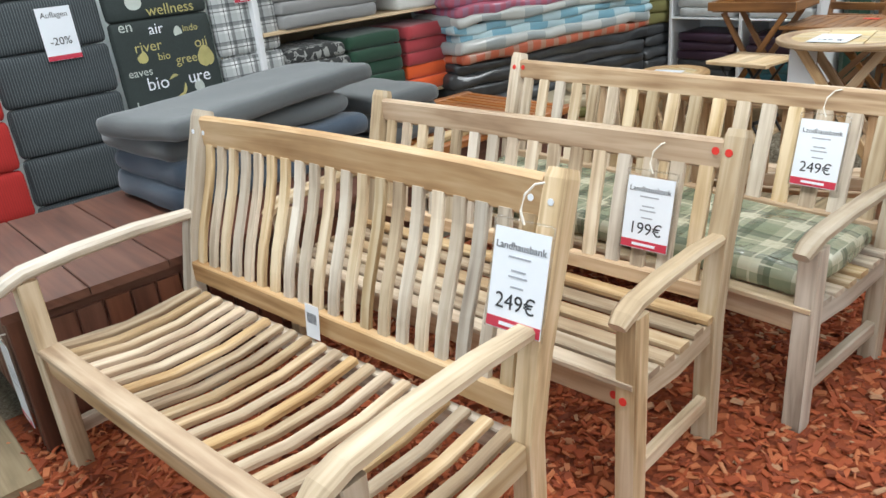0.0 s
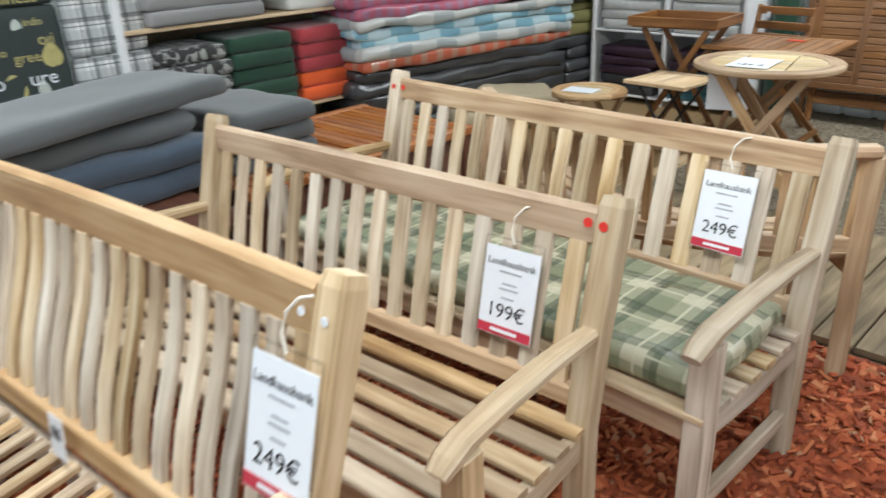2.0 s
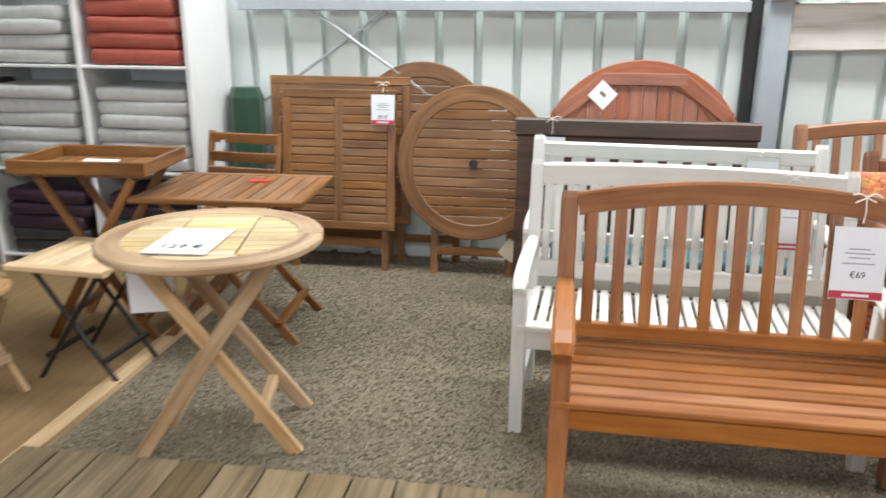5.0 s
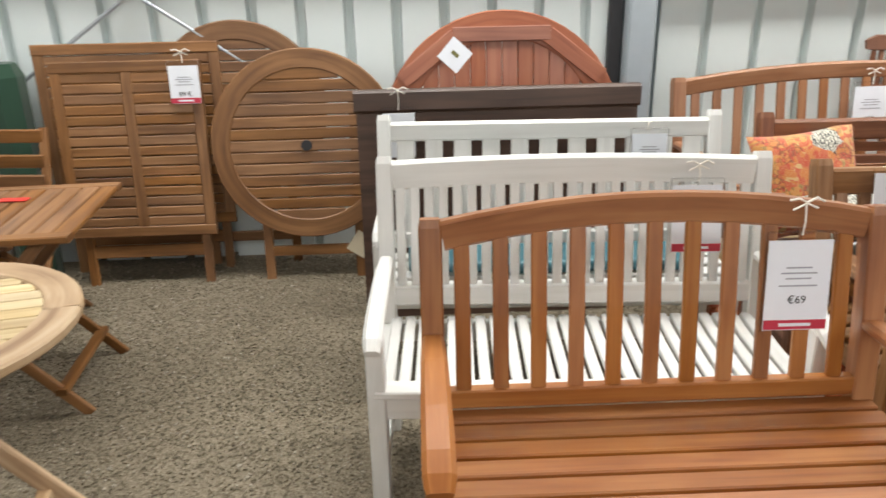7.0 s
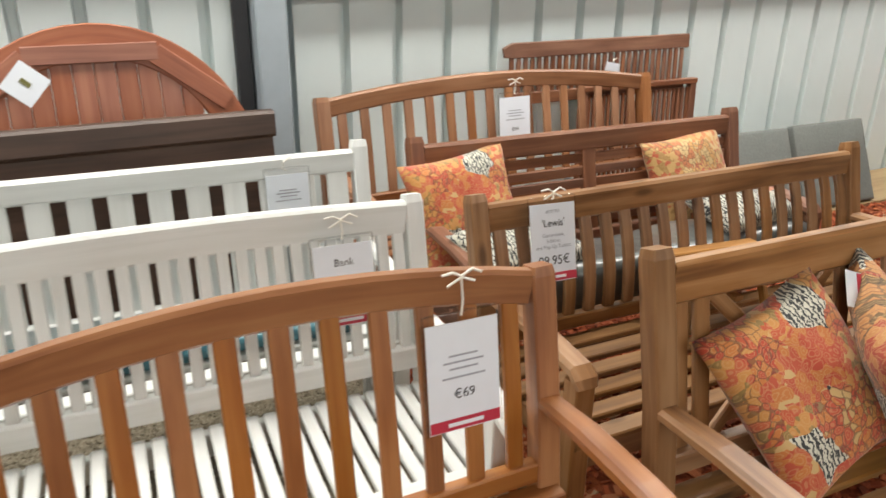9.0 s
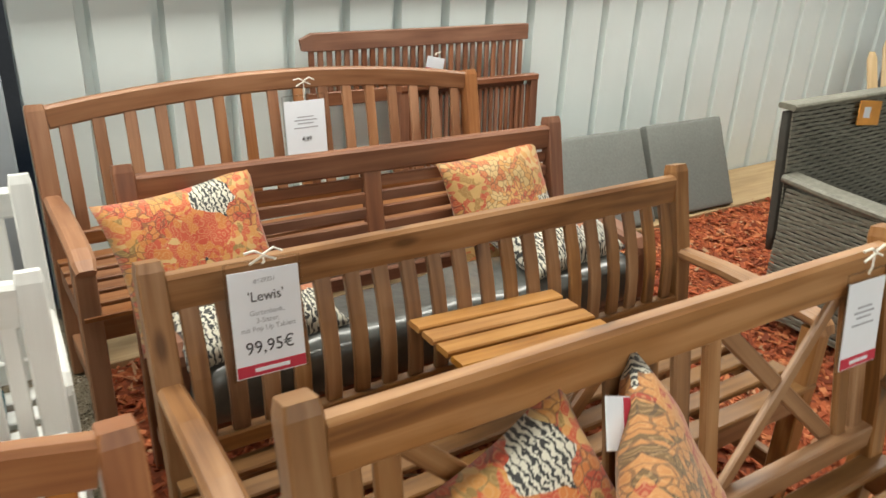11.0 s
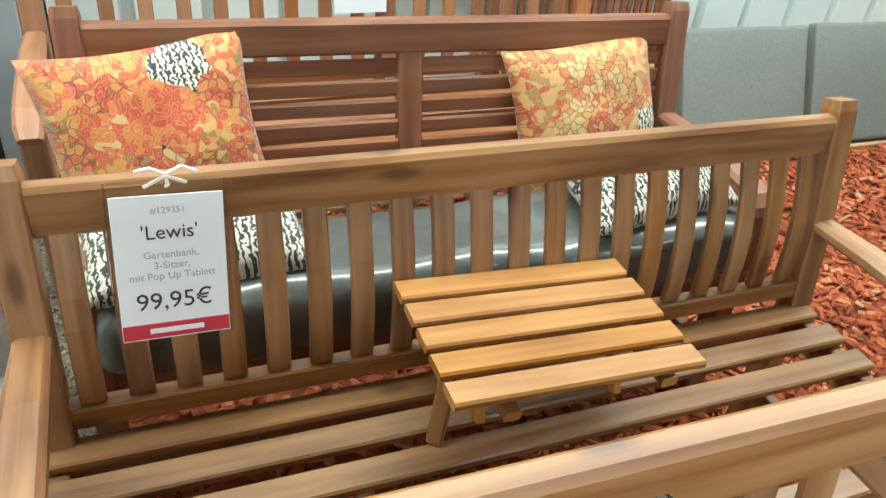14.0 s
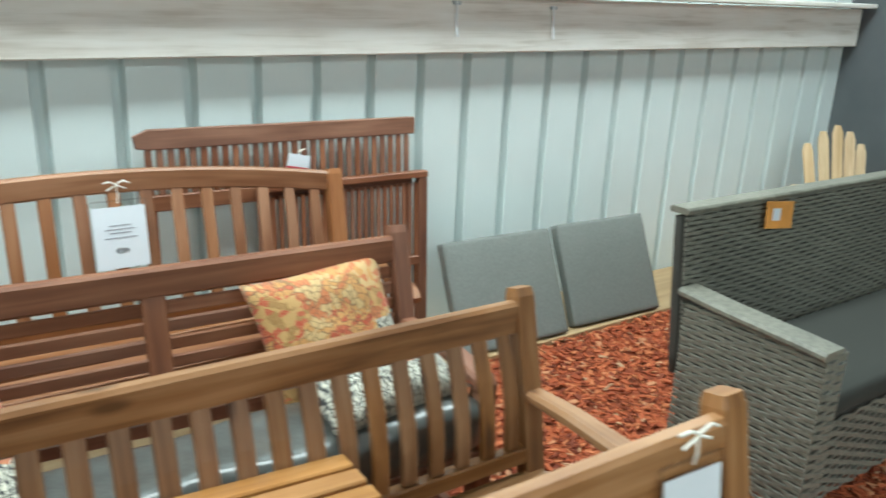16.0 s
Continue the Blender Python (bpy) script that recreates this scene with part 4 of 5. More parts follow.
for m, x, y, z in ((B2, 1.422, raked(0.872, 0.12, 0.928, 0.41) - 0.025, 0.872), (B2, 1.462, raked(0.872, 0.12, 0.928, 0.41) - 0.030, 0.872), (B2, 1.43, -0.448, 0.372), (B2, 1.465, -0.462, 0.372),
                   (B3, 0.03, raked(0.868, 0.12, 0.925, 0.40) - 0.030, 0.868), (B3, 0.082, raked(0.868, 0.12, 0.925, 0.40) - 0.025, 0.868)):
    sticker(m, x, y, z, REDDOT, "red round price sticker on teak bench")
for m, x, y, z in ((B1, 1.405, raked(0.945, 0.17, 1.005, 0.42) - 0.026, 0.945), (B1, 1.46, raked(0.945, 0.17, 1.005, 0.42) - 0.030, 0.945), (B1, 0.03, raked(0.945, 0.17, 1.005, 0.42) - 0.030, 0.945), (B1, 0.085, raked(0.945, 0.17, 1.005, 0.42) - 0.026, 0.945)):
    sticker(m, x, y, z, PAPER, "small white sticker on teak bench", 0.008)
lt = thing("hang_label", pose(-0.86, 1.088, 0.525, -6, 0, 5), "small white barcode label on the bench's rail", "label")
part("card", block(-0.03, 0.03, -0.001, 0.001, -0.05, 0.05, 0.0005), PAPER, lt)
for i in range(7):
    part("bar_code_line", block(-0.02 + i * 0.006, -0.0175 + i * 0.006, -0.002, -0.0011, -0.005, 0.025, 0.0002), INK, lt)

# ---- cushions on the benches ----
sc = solid("seat_cushion", soft(1.62, 0.50, 0.085, 0.034, 0.014, 2.0, 20), CHECKGREEN, pose(-0.78, 2.43, 0.43), "green and cream checked cushion in clear film", "cushion")
for px, py, pz, rx, rz, w, h, mat, lab, turn in (
        (1.725, 5.85, 0.455, -22, 4, 0.44, 0.41, FLORAL, "orange blossom print scatter cushion", -6), (2.745, 5.83, 0.445, -22, 5, 0.45, 0.40, FLORAL_SUN, "orange blossom print scatter cushion", -5),
        (1.79, 4.46, 0.465, -36, -6, 0.38, 0.42, FLORAL, "orange blossom print scatter cushion", -20), (2.12, 4.47, 0.46, -28, 42, 0.42, 0.42, BLOSSOM_ZIGZAG, "blossom and zigzag print scatter cushion", -14),
        (2.74, 5.50, 0.60, -76, 6, 0.42, 0.26, ZEBRA, "black and cream leaf print scatter cushion", 0), (1.76, 5.50, 0.60, -76, 4, 0.42, 0.26, ZEBRA, "black and cream leaf print scatter cushion", 0)):
    solid("scatter_cushion", pillow(w, h, 0.13, px, 16, turn), mat, pose(px, py, pz, rx, 0, rz), lab, "cushion", "scatter cushions")
solid("seat_cushion", soft(1.02, 0.20, 0.05, 0.024, 0.008, 8.0, 10), TEAL, pose(0.70, 5.79, 0.43, 0, 0, -3), "turquoise cushion in film on the white bench", "cushion")
solid("seat_cushion", soft(1.40, 0.26, 0.16, 0.05, 0.022, 5.0, 26), FILMWRAP, pose(2.27, 5.60, 0.425, 0), "dark cushion wrapped in glossy plastic film", "cushion")


hl = thing("hang_label", pose(1.975, 4.665, 0.865, -30, 20, 0), "red and white hang label on the scatter cushion", "label")
part("card", block(-0.03, 0.03, -0.001, 0.001, -0.06, 0.02, 0.0005), PAPER, hl)
part("red_band", block(0.012, 0.029, -0.0022, -0.0012, -0.058, 0.018, 0.0002), RED, hl)


# ---- tables standing ----
def round_table(m, r, h, mat, name, label, inner=None, legs=0.05):
    t = thing(name, m, label, "table")
    rim = bmesh.new()
    tube(rim, [((r - 0.045) * math.cos(a), (r - 0.045) * math.sin(a), h - 0.014) for a in np.linspace(0, 2 * math.pi, 41)], 0.09, 0.028, (0, 0, 1), 0.006)
    part("rim", rim, mat, t)
    n = max(int(2 * (r - 0.09) / 0.048), 4)
    for i in range(n):
        y = lerp(-(r - 0.09), r - 0.09, (i + 0.5) / n)
        k = half_width(r - 0.085, y) 
        wd = 2 * (r - 0.09) / n - 0.004
        if k > 0.2:
            for a, b in ((-k, -0.125), (-0.118, 0.118), (0.125, k)):
                part("top_slat", block(a, b, y - wd / 2, y + wd / 2, h - 0.024, h - 0.003, 0.002), inner or mat, t)
        else:
            part("top_slat", block(-k, k, y - wd / 2, y + wd / 2, h - 0.024, h - 0.003, 0.002), inner or mat, t)
    part("batten", block(-r * 0.62, r * 0.62, -0.19, -0.15, h - 0.055, h - 0.028), mat, t)
    part("batten", block(-r * 0.62, r * 0.62, 0.15, 0.19, h - 0.055, h - 0.028), mat, t)
    s = r * 0.72
    for y in (-0.17, 0.17):
        part("leg", bars(([(-s, y * 1.15, 0.0), (s * 0.8, y * 0.9, h - 0.05)], legs, 0.026, (0, 1, 0))), mat, t)
        part("leg", bars(([(s, y * 0.95, 0.0), (-s * 0.8, y * 0.75, h - 0.05)], legs, 0.026, (0, 1, 0))), mat, t)
    part("stretcher", block(-s * 0.55 - 0.02, -s * 0.55 + 0.02, -0.18, 0.18, 0.12, 0.155), mat, t)
    part("stretcher", block(s * 0.55 - 0.02, s * 0.55 + 0.02, -0.16, 0.16, 0.12, 0.155), mat, t)
    return t


round_table(pose(-0.95, 4.82, 0, 0, 0, 12), 0.375, 0.755, TEAK_GOLD, "round_table", "round folding teak table with crossed legs", TEAK_PALE)
round_table(pose(-2.08, 4.86, 0.014, 0, 0, -20), 0.24, 0.46, TEAK_GOLD, "round_stool_table", "small round teak table with crossed legs", TEAK_PALE, legs=0.035)


def sheet(m, w, h, lines, label):
    t = thing("price_sheet", m, label, "price tag", "price tags")
    part("paper_sheet", block(-w / 2, w / 2, -h / 2, h / 2, 0, 0.002, 0.0008), PAPER, t)
    for text, size, y in lines:
        words(text, size, pose(0, y, 0.0026), INK, t)
    return t


sheet(pose(-0.98, 4.72, 0.757, 0, 0, 5), 0.21, 0.29, [("129 €", 0.06, -0.07)], "white price sheet reading 129 € lying on the table")
sheet(pose(-2.10, 4.80, 0.475, 0, 0, 10), 0.21, 0.15, [], "white price sheet lying on the small table")
sheet(pose(-1.86, 5.62, 0.82, 0, 4, 20), 0.15, 0.21, [], "white price sheet lying in the tray")
price_tag(pose(-1.16, 4.76, 0.73, 0, 0, 20), 0.15, 0.21, [], "blank white sheet hanging from the round table", False, "loop", 0.04)


def slat_table(m, w, d, h, mat, label, n, lip=0.0, name="folding_table", iron=False, lm=None):
    t = thing(name, m, label, "table")
    if lip:
        for a in ((-w / 2, w / 2, -d / 2, -d / 2 + 0.02), (-w / 2, w / 2, d / 2 - 0.02, d / 2), (-w / 2, -w / 2 + 0.02, -d / 2 + 0.021, d / 2 - 0.021), (w / 2 - 0.02, w / 2, -d / 2 + 0.021, d / 2 - 0.021)):
            part("tray_side", block(*a, h - 0.01, h + lip), mat, t)
    else:
        part("frame_board", block(-w / 2, w / 2, -d / 2, -d / 2 + 0.05, h - 0.025, h), mat, t)
        part("frame_board", block(-w / 2, w / 2, d / 2 - 0.05, d / 2, h - 0.025, h), mat, t)
    e = 0.022 if lip else 0.052
    for i in range(n):
        x = lerp(-w / 2 + (0.022 if lip else 0), w / 2 - (0.022 if lip else 0), (i + 0.5) / n)
        part("top_slat", block(x - w / n * 0.45, x + w / n * 0.45, -d / 2 + e, d / 2 - e, h - 0.022, h - 0.002), mat, t)
    lmat = lm or (BLACKIRON if iron else mat)
    q = 0.016 if iron else 0.04
    for y in (-d / 2 + 0.06, d / 2 - 0.06):
        part("leg", bars(([(-w * 0.4, y, 0), (w * 0.36, y, h - 0.03)], q, 0.02, (0, 1, 0))), lmat, t)
        part("leg", bars(([(w * 0.4, y * 0.9, 0), (-w * 0.36, y * 0.9, h - 0.03)], q, 0.02, (0, 1, 0))), lmat, t)
    for x in (-w * 0.3, w * 0.3):
        part("stretcher", block(x - q / 2, x + q / 2, -d / 2 + 0.06, d / 2 - 0.06, 0.09, 0.115), lmat, t)
    return t


slat_table(pose(-1.86, 5.64, 0.014, 0, 0, 4), 0.62, 0.44, 0.80, TABLEWOOD, "brown butler tray on crossed folding legs", 9, 0.05, "tray_table")
slat_table(pose(-1.70, 5.22, 0.014, 0, 0, -4), 0.44, 0.42, 0.51, PINE, "small pale square table with black iron legs", 7, 0, "folding_table", True)
slat_table(pose(-1.28, 5.80, 0, 0, 0, 3), 0.78, 0.60, 0.70, TABLEWOOD, "brown slatted folding table", 12, 0, "folding_table")
solid("red_sticker_card", block(-0.05, 0.05, -0.02, 0.02, 0, 0.003, 0.001), REDDOT, pose(-1.22, 5.92, 0.701), "small red sticker on the folding table", "sticker")


def folding_chair(m):
    t = thing("folding_chair", m, "brown hardwood folding chair", "chair")
    for x in (-0.2, 0.2):
        part("back_leg", bars(([(x, -0.28, 0), (x, 0.02, 0.45), (x, 0.12, 0.86)], 0.035, 0.022, (0, 1, 0))), TABLEWOOD, t)
        part("front_leg", bars(([(x * 0.88, 0.22, 0), (x * 0.88, -0.28, 0.46)], 0.035, 0.022, (0, 1, 0))), TABLEWOOD, t)
    for z in (0.62, 0.70, 0.80):
        part("back_slat", block(-0.2, 0.2, 0.045 + (z - 0.6) * 0.25, 0.063 + (z - 0.6) * 0.25, z, z + 0.055), TABLEWOOD, t)
    for i in range(6):
        part("seat_slat", block(-0.17, 0.17, -0.30 + i * 0.055, -0.255 + i * 0.055, 0.455, 0.472), TABLEWOOD, t)
    return t


folding_chair(pose(-1.50, 6.30, 0, 0, 0, -6))
solid("white_label", block(-0.012, 0.012, -0.001, 0.001, -0.02, 0.02, 0.0005), PAPER, pose(-1.60, 6.375, 0.80), "tiny white label on the chair", "label")

# table edge at the aisle
tb = thing("wooden_table", pose(0.95, 3.18, G), "pale beige wooden table with a plain top", "table")
part("tabletop", block(-0.52, 0.52, -0.34, 0.34, 0.715, 0.74, 0.006), BEIGEWOOD, tb)
for x in (-0.46, 0.46):
    for y in (-0.29, 0.29):
        part("leg", block(x - 0.03, x + 0.03, y - 0.03, y + 0.03, 0, 0.714), BEIGEWOOD, tb)


# ---- tables folded flat, leaning on the wall ----
def lean_rect(m, w, h, mat, label, n, cols=2, feet=True):
    """x across, z up the board; leans by the pose."""
    t = thing("folded_table", m, label, "table", "folded tables at the wall")
    z0 = 0.30 if feet else 0.0
    for x in ([-w / 2 + 0.025, 0, w / 2 - 0.025] if cols == 2 else [-w / 2 + 0.025, w / 2 - 0.025]):
        part("stile", block(x - 0.025, x + 0.025, -0.012, 0.012, z0, h), mat, t)
    part("top_board", block(-w / 2, w / 2, -0.014, 0.014, h, h + 0.05), mat, t)
    part("end_board", block(-w / 2, w / 2, -0.014, 0.014, z0 - 0.05, z0), mat, t)
    for i in range(n):
        z = lerp(z0, h, (i + 0.5) / n)
        for a, b in (((-w / 2 + 0.051, -0.026), (0.026, w / 2 - 0.051)) if cols == 2 else ((-w / 2 + 0.051, w / 2 - 0.051),)):
            part("slat", block(a, b, -0.010, 0.010, z - (h - z0) / n * 0.45, z + (h - z0) / n * 0.45), mat, t)
    if feet:
        for x in (-w / 2 + 0.06, w / 2 - 0.06):
            part("leg", block(x - 0.022, x + 0.022, 0.014, 0.04, 0, h * 0.8), mat, t)
        part("stretcher", block(-w / 2 + 0.08, w / 2 - 0.08, 0.016, 0.038, 0.14, 0.20), mat, t)
    return t


lean_rect(pose(-1.10, 6.88, 0, -4), 0.86, 1.08, TABLEWOOD, "brown slatted folded table leaning on the wall", 16, 1)
lean_rect(pose(-1.07, 6.70, 0, -7), 0.68, 1.02, TABLEWOOD, "brown double-row slatted folded table with price tag", 15, 2)
price_tag(pose(-0.80, 6.79, 1.10, -4, 0, 0), 0.135, 0.17, grey4 + [("89 €", 0.03, 0.75, INK)], "white price sheet on folded slatted table", True, "bow", 0.06)


def lean_round(m, r, zc, mat, label, n, solid_top=False):
    t = thing("folded_round_table", m, label, "table", "folded tables at the wall")
    rim = bmesh.new()
    wd = 0.09 if not solid_top else 0.12
    tube(rim, [((r - wd / 2) * math.cos(a), 0, zc + (r - wd / 2) * math.sin(a)) for a in np.linspace(0, 2 * math.pi, 49)], wd, 0.026, (0, 1, 0), 0.005)
    part("rim", rim, mat, t)
    q = r - wd + 0.004
    for i in range(n):
        u = lerp(-q, q, (i + 0.5) / n)
        k = half_width(q, u) + 0.025
        g = 2 * q / n * (0.485 if solid_top else 0.465)
        if k > 0.03:
            if solid_top:
                part("plank", block(u - g, u + g, -0.009, 0.009, zc - k, zc + k), mat, t)
            else:
                part("slat", block(-k, k, -0.009, 0.009, zc + u - g, zc + u + g), mat, t)
    if not solid_top:
        # black plug on the slats, its colour painting the dark inside the hole
        hub = bmesh.new()
        tube(hub, [(0, -0.012, zc), (0, -0.017, zc)], 0.05, 0.05, (0, 0, 1), 0.015)
        part("parasol_hole", hub, BLACK, t)
    for x in (-r * 0.5, r * 0.5):
        part("leg", block(x - 0.022, x + 0.022, 0.016, 0.045, 0, zc + 0.2), mat, t)
    part("stretcher", block(-r * 0.48, r * 0.48, 0.018, 0.042, 0.12, 0.17), mat, t)
    return t


lean_round(pose(-0.60, 6.93, 0, -2), 0.42, 0.80, TABLEWOOD, "brown round slatted folded table behind another", 13)
lean_round(pose(-0.27, 6.70, 0, -6), 0.445, 0.665, TABLEWOOD, "brown round slatted folded table with a hole", 13)
solid("hang_label", block(-0.05, 0.05, -0.001, 0.001, -0.06, 0.05, 0.0005), CARD_BACK, pose(-0.04, 6.729, 0.17, -6, 35, 0), "manila card tied to the round table", "label")
big = lean_round(pose(0.635, 6.52, 0, -8), 0.54, 0.73, CHERRY, "large cherry-red round tabletop leaning on its edge", 12, True)
for s in (-1, 1):
    part("corner_board", bars(([(s * 0.205, -0.017, 1.16), (s * 0.445, -0.017, 0.975)], 0.075, 0.012, (0, 1, 0))), CHERRY, big)
part("top_board", block(-0.215, 0.215, -0.024, -0.011, 1.135, 1.20), CHERRY, big)
cd = thing("price_card", pose(0.42, 6.565, 1.085, -8, 42, 0), "square cream card hung on the round tabletop", "label")
part("card", block(-0.055, 0.055, -0.002, 0.002, -0.055, 0.055, 0.001), PAPER, cd)
part("print", block(-0.02, 0.015, -0.0035, -0.0025, -0.005, 0.012, 0.0003), OLIVE, cd)
dk = thing("dark_tabletop", pose(0, 6.27, 0, -3), "dark brown rectangular tabletop standing on edge", "table")
part("panel", block(0.0, 1.15, -0.02, 0.02, 0.0, 0.90), DARK, dk)
part("edge_rail", block(-0.01, 1.16, -0.03, 0.03, 0.901, 0.99, 0.01), DARK, dk)
price_tag(pose(0.17, 6.286, 0.99, -3, 0, 0), 0.13, 0.18, grey4, "price sheet in film tied to dark tabletop", False, "bow", 0.09)
solid("rolled_parasol", bars(([(0, 0, 0), (0, 0, 0.4), (0, 0.01, 1.0), (0, 0.012, 1.06)], 0.2, 0.2, (0, 1, 0), 0.06), scales=[0.9, 1.0, 1.0, 0.75]), GREENFAB, pose(-1.66, 6.86, 0), "bottle green fabric cover standing by the wall", "parasol cover")

# folded slatted furniture at the right
fd = thing("folded_lounger", pose(3.09, 6.93, G, -3), "red-brown slatted lounger folded against the wall", "lounger")
part("top_rail", bars(([(-0.60, 0, 1.018), (-0.55, 0, 1.027), (0.57, 0, 1.03), (0.59, 0, 1.03)], 0.03, 0.075), scales=[0.62, 1, 1, 0.97]), MERANTI, fd)
part("lower_rail", block(-0.58, 0.58, -0.012, 0.016, 0.76, 0.82), MERANTI, fd)
for i in range(28):
    x = lerp(-0.555, 0.555, i / 27)
    part("slat", block(x - 0.012, x + 0.012, -0.008, 0.008, 0.80, 0.99), MERANTI, fd)
for i in range(22):
    x = lerp(-0.10, 0.58, i / 21)
    part("slat", block(x - 0.010, x + 0.010, -0.05, -0.034, 0.25, 0.78), MERANTI, fd)
for x in (-0.14, 0.61):
    part("stile", block(x - 0.022, x + 0.022, -0.062, -0.022, 0.0, 0.80), MERANTI, fd)
part("cross_rail", block(-0.16, 0.63, -0.066, -0.02, 0.801, 0.83), MERANTI, fd)
part("cross_rail", block(-0.117, 0.587, -0.062, -0.022, 0.40, 0.44), MERANTI, fd)
for x in (-0.56, 0.56):
    part("stile", block(x - 0.02, x + 0.02, -0.012, 0.016, 0.0, 0.76), MERANTI, fd)

for x, w in ((4.045, 0.63), (4.73, 0.61)):
    solid("paving_slab", soft(w, 0.055, 0.52, 0.008, 0.003, x, 8), SLATE, pose(x, 6.60, 0.045, -24, 0, -2), "grey stone paving slab leaning on the wall", "paving slab", "paving slabs")


# ---- wicker sofa and slatted chair at the right ----
def wicker_panel(m, w, h, parent, name):
    """Woven strands: rows wave in and out round the uprights."""
    bm = bmesh.new()
    rows, cols = int(h / 0.0165), int(w / 0.046)
    for r in range(rows):
        z = (r + 0.5) * h / rows
        pts = []
        for c in range(cols * 2 + 1):
            x = -w / 2 + w * c / (cols * 2)
            pts.append((x, (0.0, 0.0045, 0.0, -0.0045)[(c + 2 * r) % 4], z + 0.0012 * math.sin(x * 23 + r)))
        tube(bm, pts, 0.006, 0.0135, (0, 0, 1), 0.003)
    return tagged(part(name, bm, WICKER, parent, "", m), kind="stuff")


ws = thing("wicker_sofa", pose(4.665, 5.60, G), "grey woven wicker sofa with dark seat", "sofa")
wicker_panel(pose(0, 0, 0.36, -6), 1.50, 0.555, ws, "backrest")
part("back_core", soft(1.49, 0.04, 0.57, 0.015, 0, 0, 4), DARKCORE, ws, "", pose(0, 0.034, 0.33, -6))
part("top_roll", bars(([(-0.755, 0.082, 0.915), (0.755, 0.082, 0.918)], 0.075, 0.022, (0, 0, 1), 0.009)), WICKER, ws)
for s in (-1, 1):
    wicker_panel(pose(s * 0.75, -0.24, 0.06, 0, 0, 90), 0.50, 0.55, ws, "side_panel")
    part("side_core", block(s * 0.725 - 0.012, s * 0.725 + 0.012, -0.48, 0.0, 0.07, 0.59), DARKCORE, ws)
    wicker_panel(pose(s * 0.70, -0.493, 0.06, 0, 0, 0), 0.11, 0.55, ws, "arm_front")
    part("armrest", bars(([(s * 0.72, 0.03, 0.645), (s * 0.72, -0.15, 0.63), (s * 0.72, -0.40, 0.618), (s * 0.72, -0.495, 0.612)], 0.105, 0.03, (0, 0, 1), 0.012)), WICKER, ws)
wicker_panel(pose(0, -0.47, 0.06), 1.28, 0.29, ws, "front_panel")
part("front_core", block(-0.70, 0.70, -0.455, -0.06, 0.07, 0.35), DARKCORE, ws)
part("seat_pad", soft(1.36, 0.46, 0.09, 0.035, 0.006, 1, 8), GREYGREEN, ws, "dark grey seat cushion", pose(0, -0.25, 0.355))
for x in (-0.70, 0.70):
    for y in (-0.45, 0.0):
        part("foot", block(x - 0.02, x + 0.02, y - 0.02, y + 0.02, 0, 0.069), BLACK, ws)
wt = thing("care_card", pose(4.42, 5.625, 0.865, -6, 6, 0), "orange and white card on the wicker sofa", "label")
part("card", block(-0.085, 0.085, -0.002, 0.002, -0.05, 0.05, 0.001), plain("orange_card", (0.72, 0.32, 0.07), 0.4, scale=12, vary=0.3), wt)
part("print", block(-0.05, 0.0, -0.0036, -0.0026, -0.02, 0.025, 0.0003), PAPER, wt)

ad = thing("slat_back_chair", pose(6.76, 6.62, G, 0, 0, -25), "pale wooden deck chair with fan-shaped back", "chair")
for i, hh in enumerate((0.80, 0.88, 0.92, 0.88, 0.80)):
    x = (i - 2) * 0.098
    part("back_slat", bars(([(x * 0.8, -0.06, 0.25), (x, 0.10, hh - 0.05), (x, 0.115, hh)], 0.075, 0.016, (0, 1, 0)), scales=[1, 1, 0.55]), PINE, ad)
for i in range(5):
    part("seat_slat", block(-0.25, 0.25, -0.55 + i * 0.1, -0.465 + i * 0.1, 0.33 - i * 0.02, 0.35 - i * 0.02), PINE, ad)
for x in (-0.26, 0.26):
    part("leg", block(x - 0.015, x + 0.015, -0.56, -0.48, 0, 0.52), PINE, ad)
    part("leg", bars(([(x, -0.5, 0.3), (x, 0.2, 0.0)], 0.026, 0.09)), PINE, ad)
    part("arm", block(x - 0.05, x + 0.05, -0.60, 0.05, 0.52, 0.54), PINE, ad)

# ---- chest, slatted table and cushions at the left ----
ch = thing("storage_chest", pose(-1.98, 1.25, G), "dark brown wooden cushion chest with grooved sides", "chest")
for k in range(6):
    y0 = -0.78 + k * 0.27
    part("lid_board", block(-0.68, 0.335, y0 + 0.002, y0 + 0.268, 0.49, 0.52, 0.003), CHEST, ch)
part("body", block(-0.64, 0.30, -0.74, 0.80, 0.05, 0.489), CHEST, ch)
for i in range(17):
    y = -0.70 + i * 0.09
    part("side_board", block(0.301, 0.317, y - 0.041, y + 0.041, 0.10, 0.45), CHEST, ch)
for i in range(10):
    x = -0.59 + i * 0.09
    part("side_board", block(x - 0.041, x + 0.041, -0.758, -0.741, 0.08, 0.47), CHEST, ch)
for x in (-0.63, 0.30):
    for y in (-0.74, 0.78):
        part("corner_post", block(x - 0.03, x + 0.03, y - 0.03, y + 0.03, 0, 0.488), CHEST, ch)
price_tag(pose(-1.745, 0.468, 0.44, 0, 0, 0), 0.12, 0.30, grey4, "white price sheet hanging on the chest", True, "loop", 0.03)

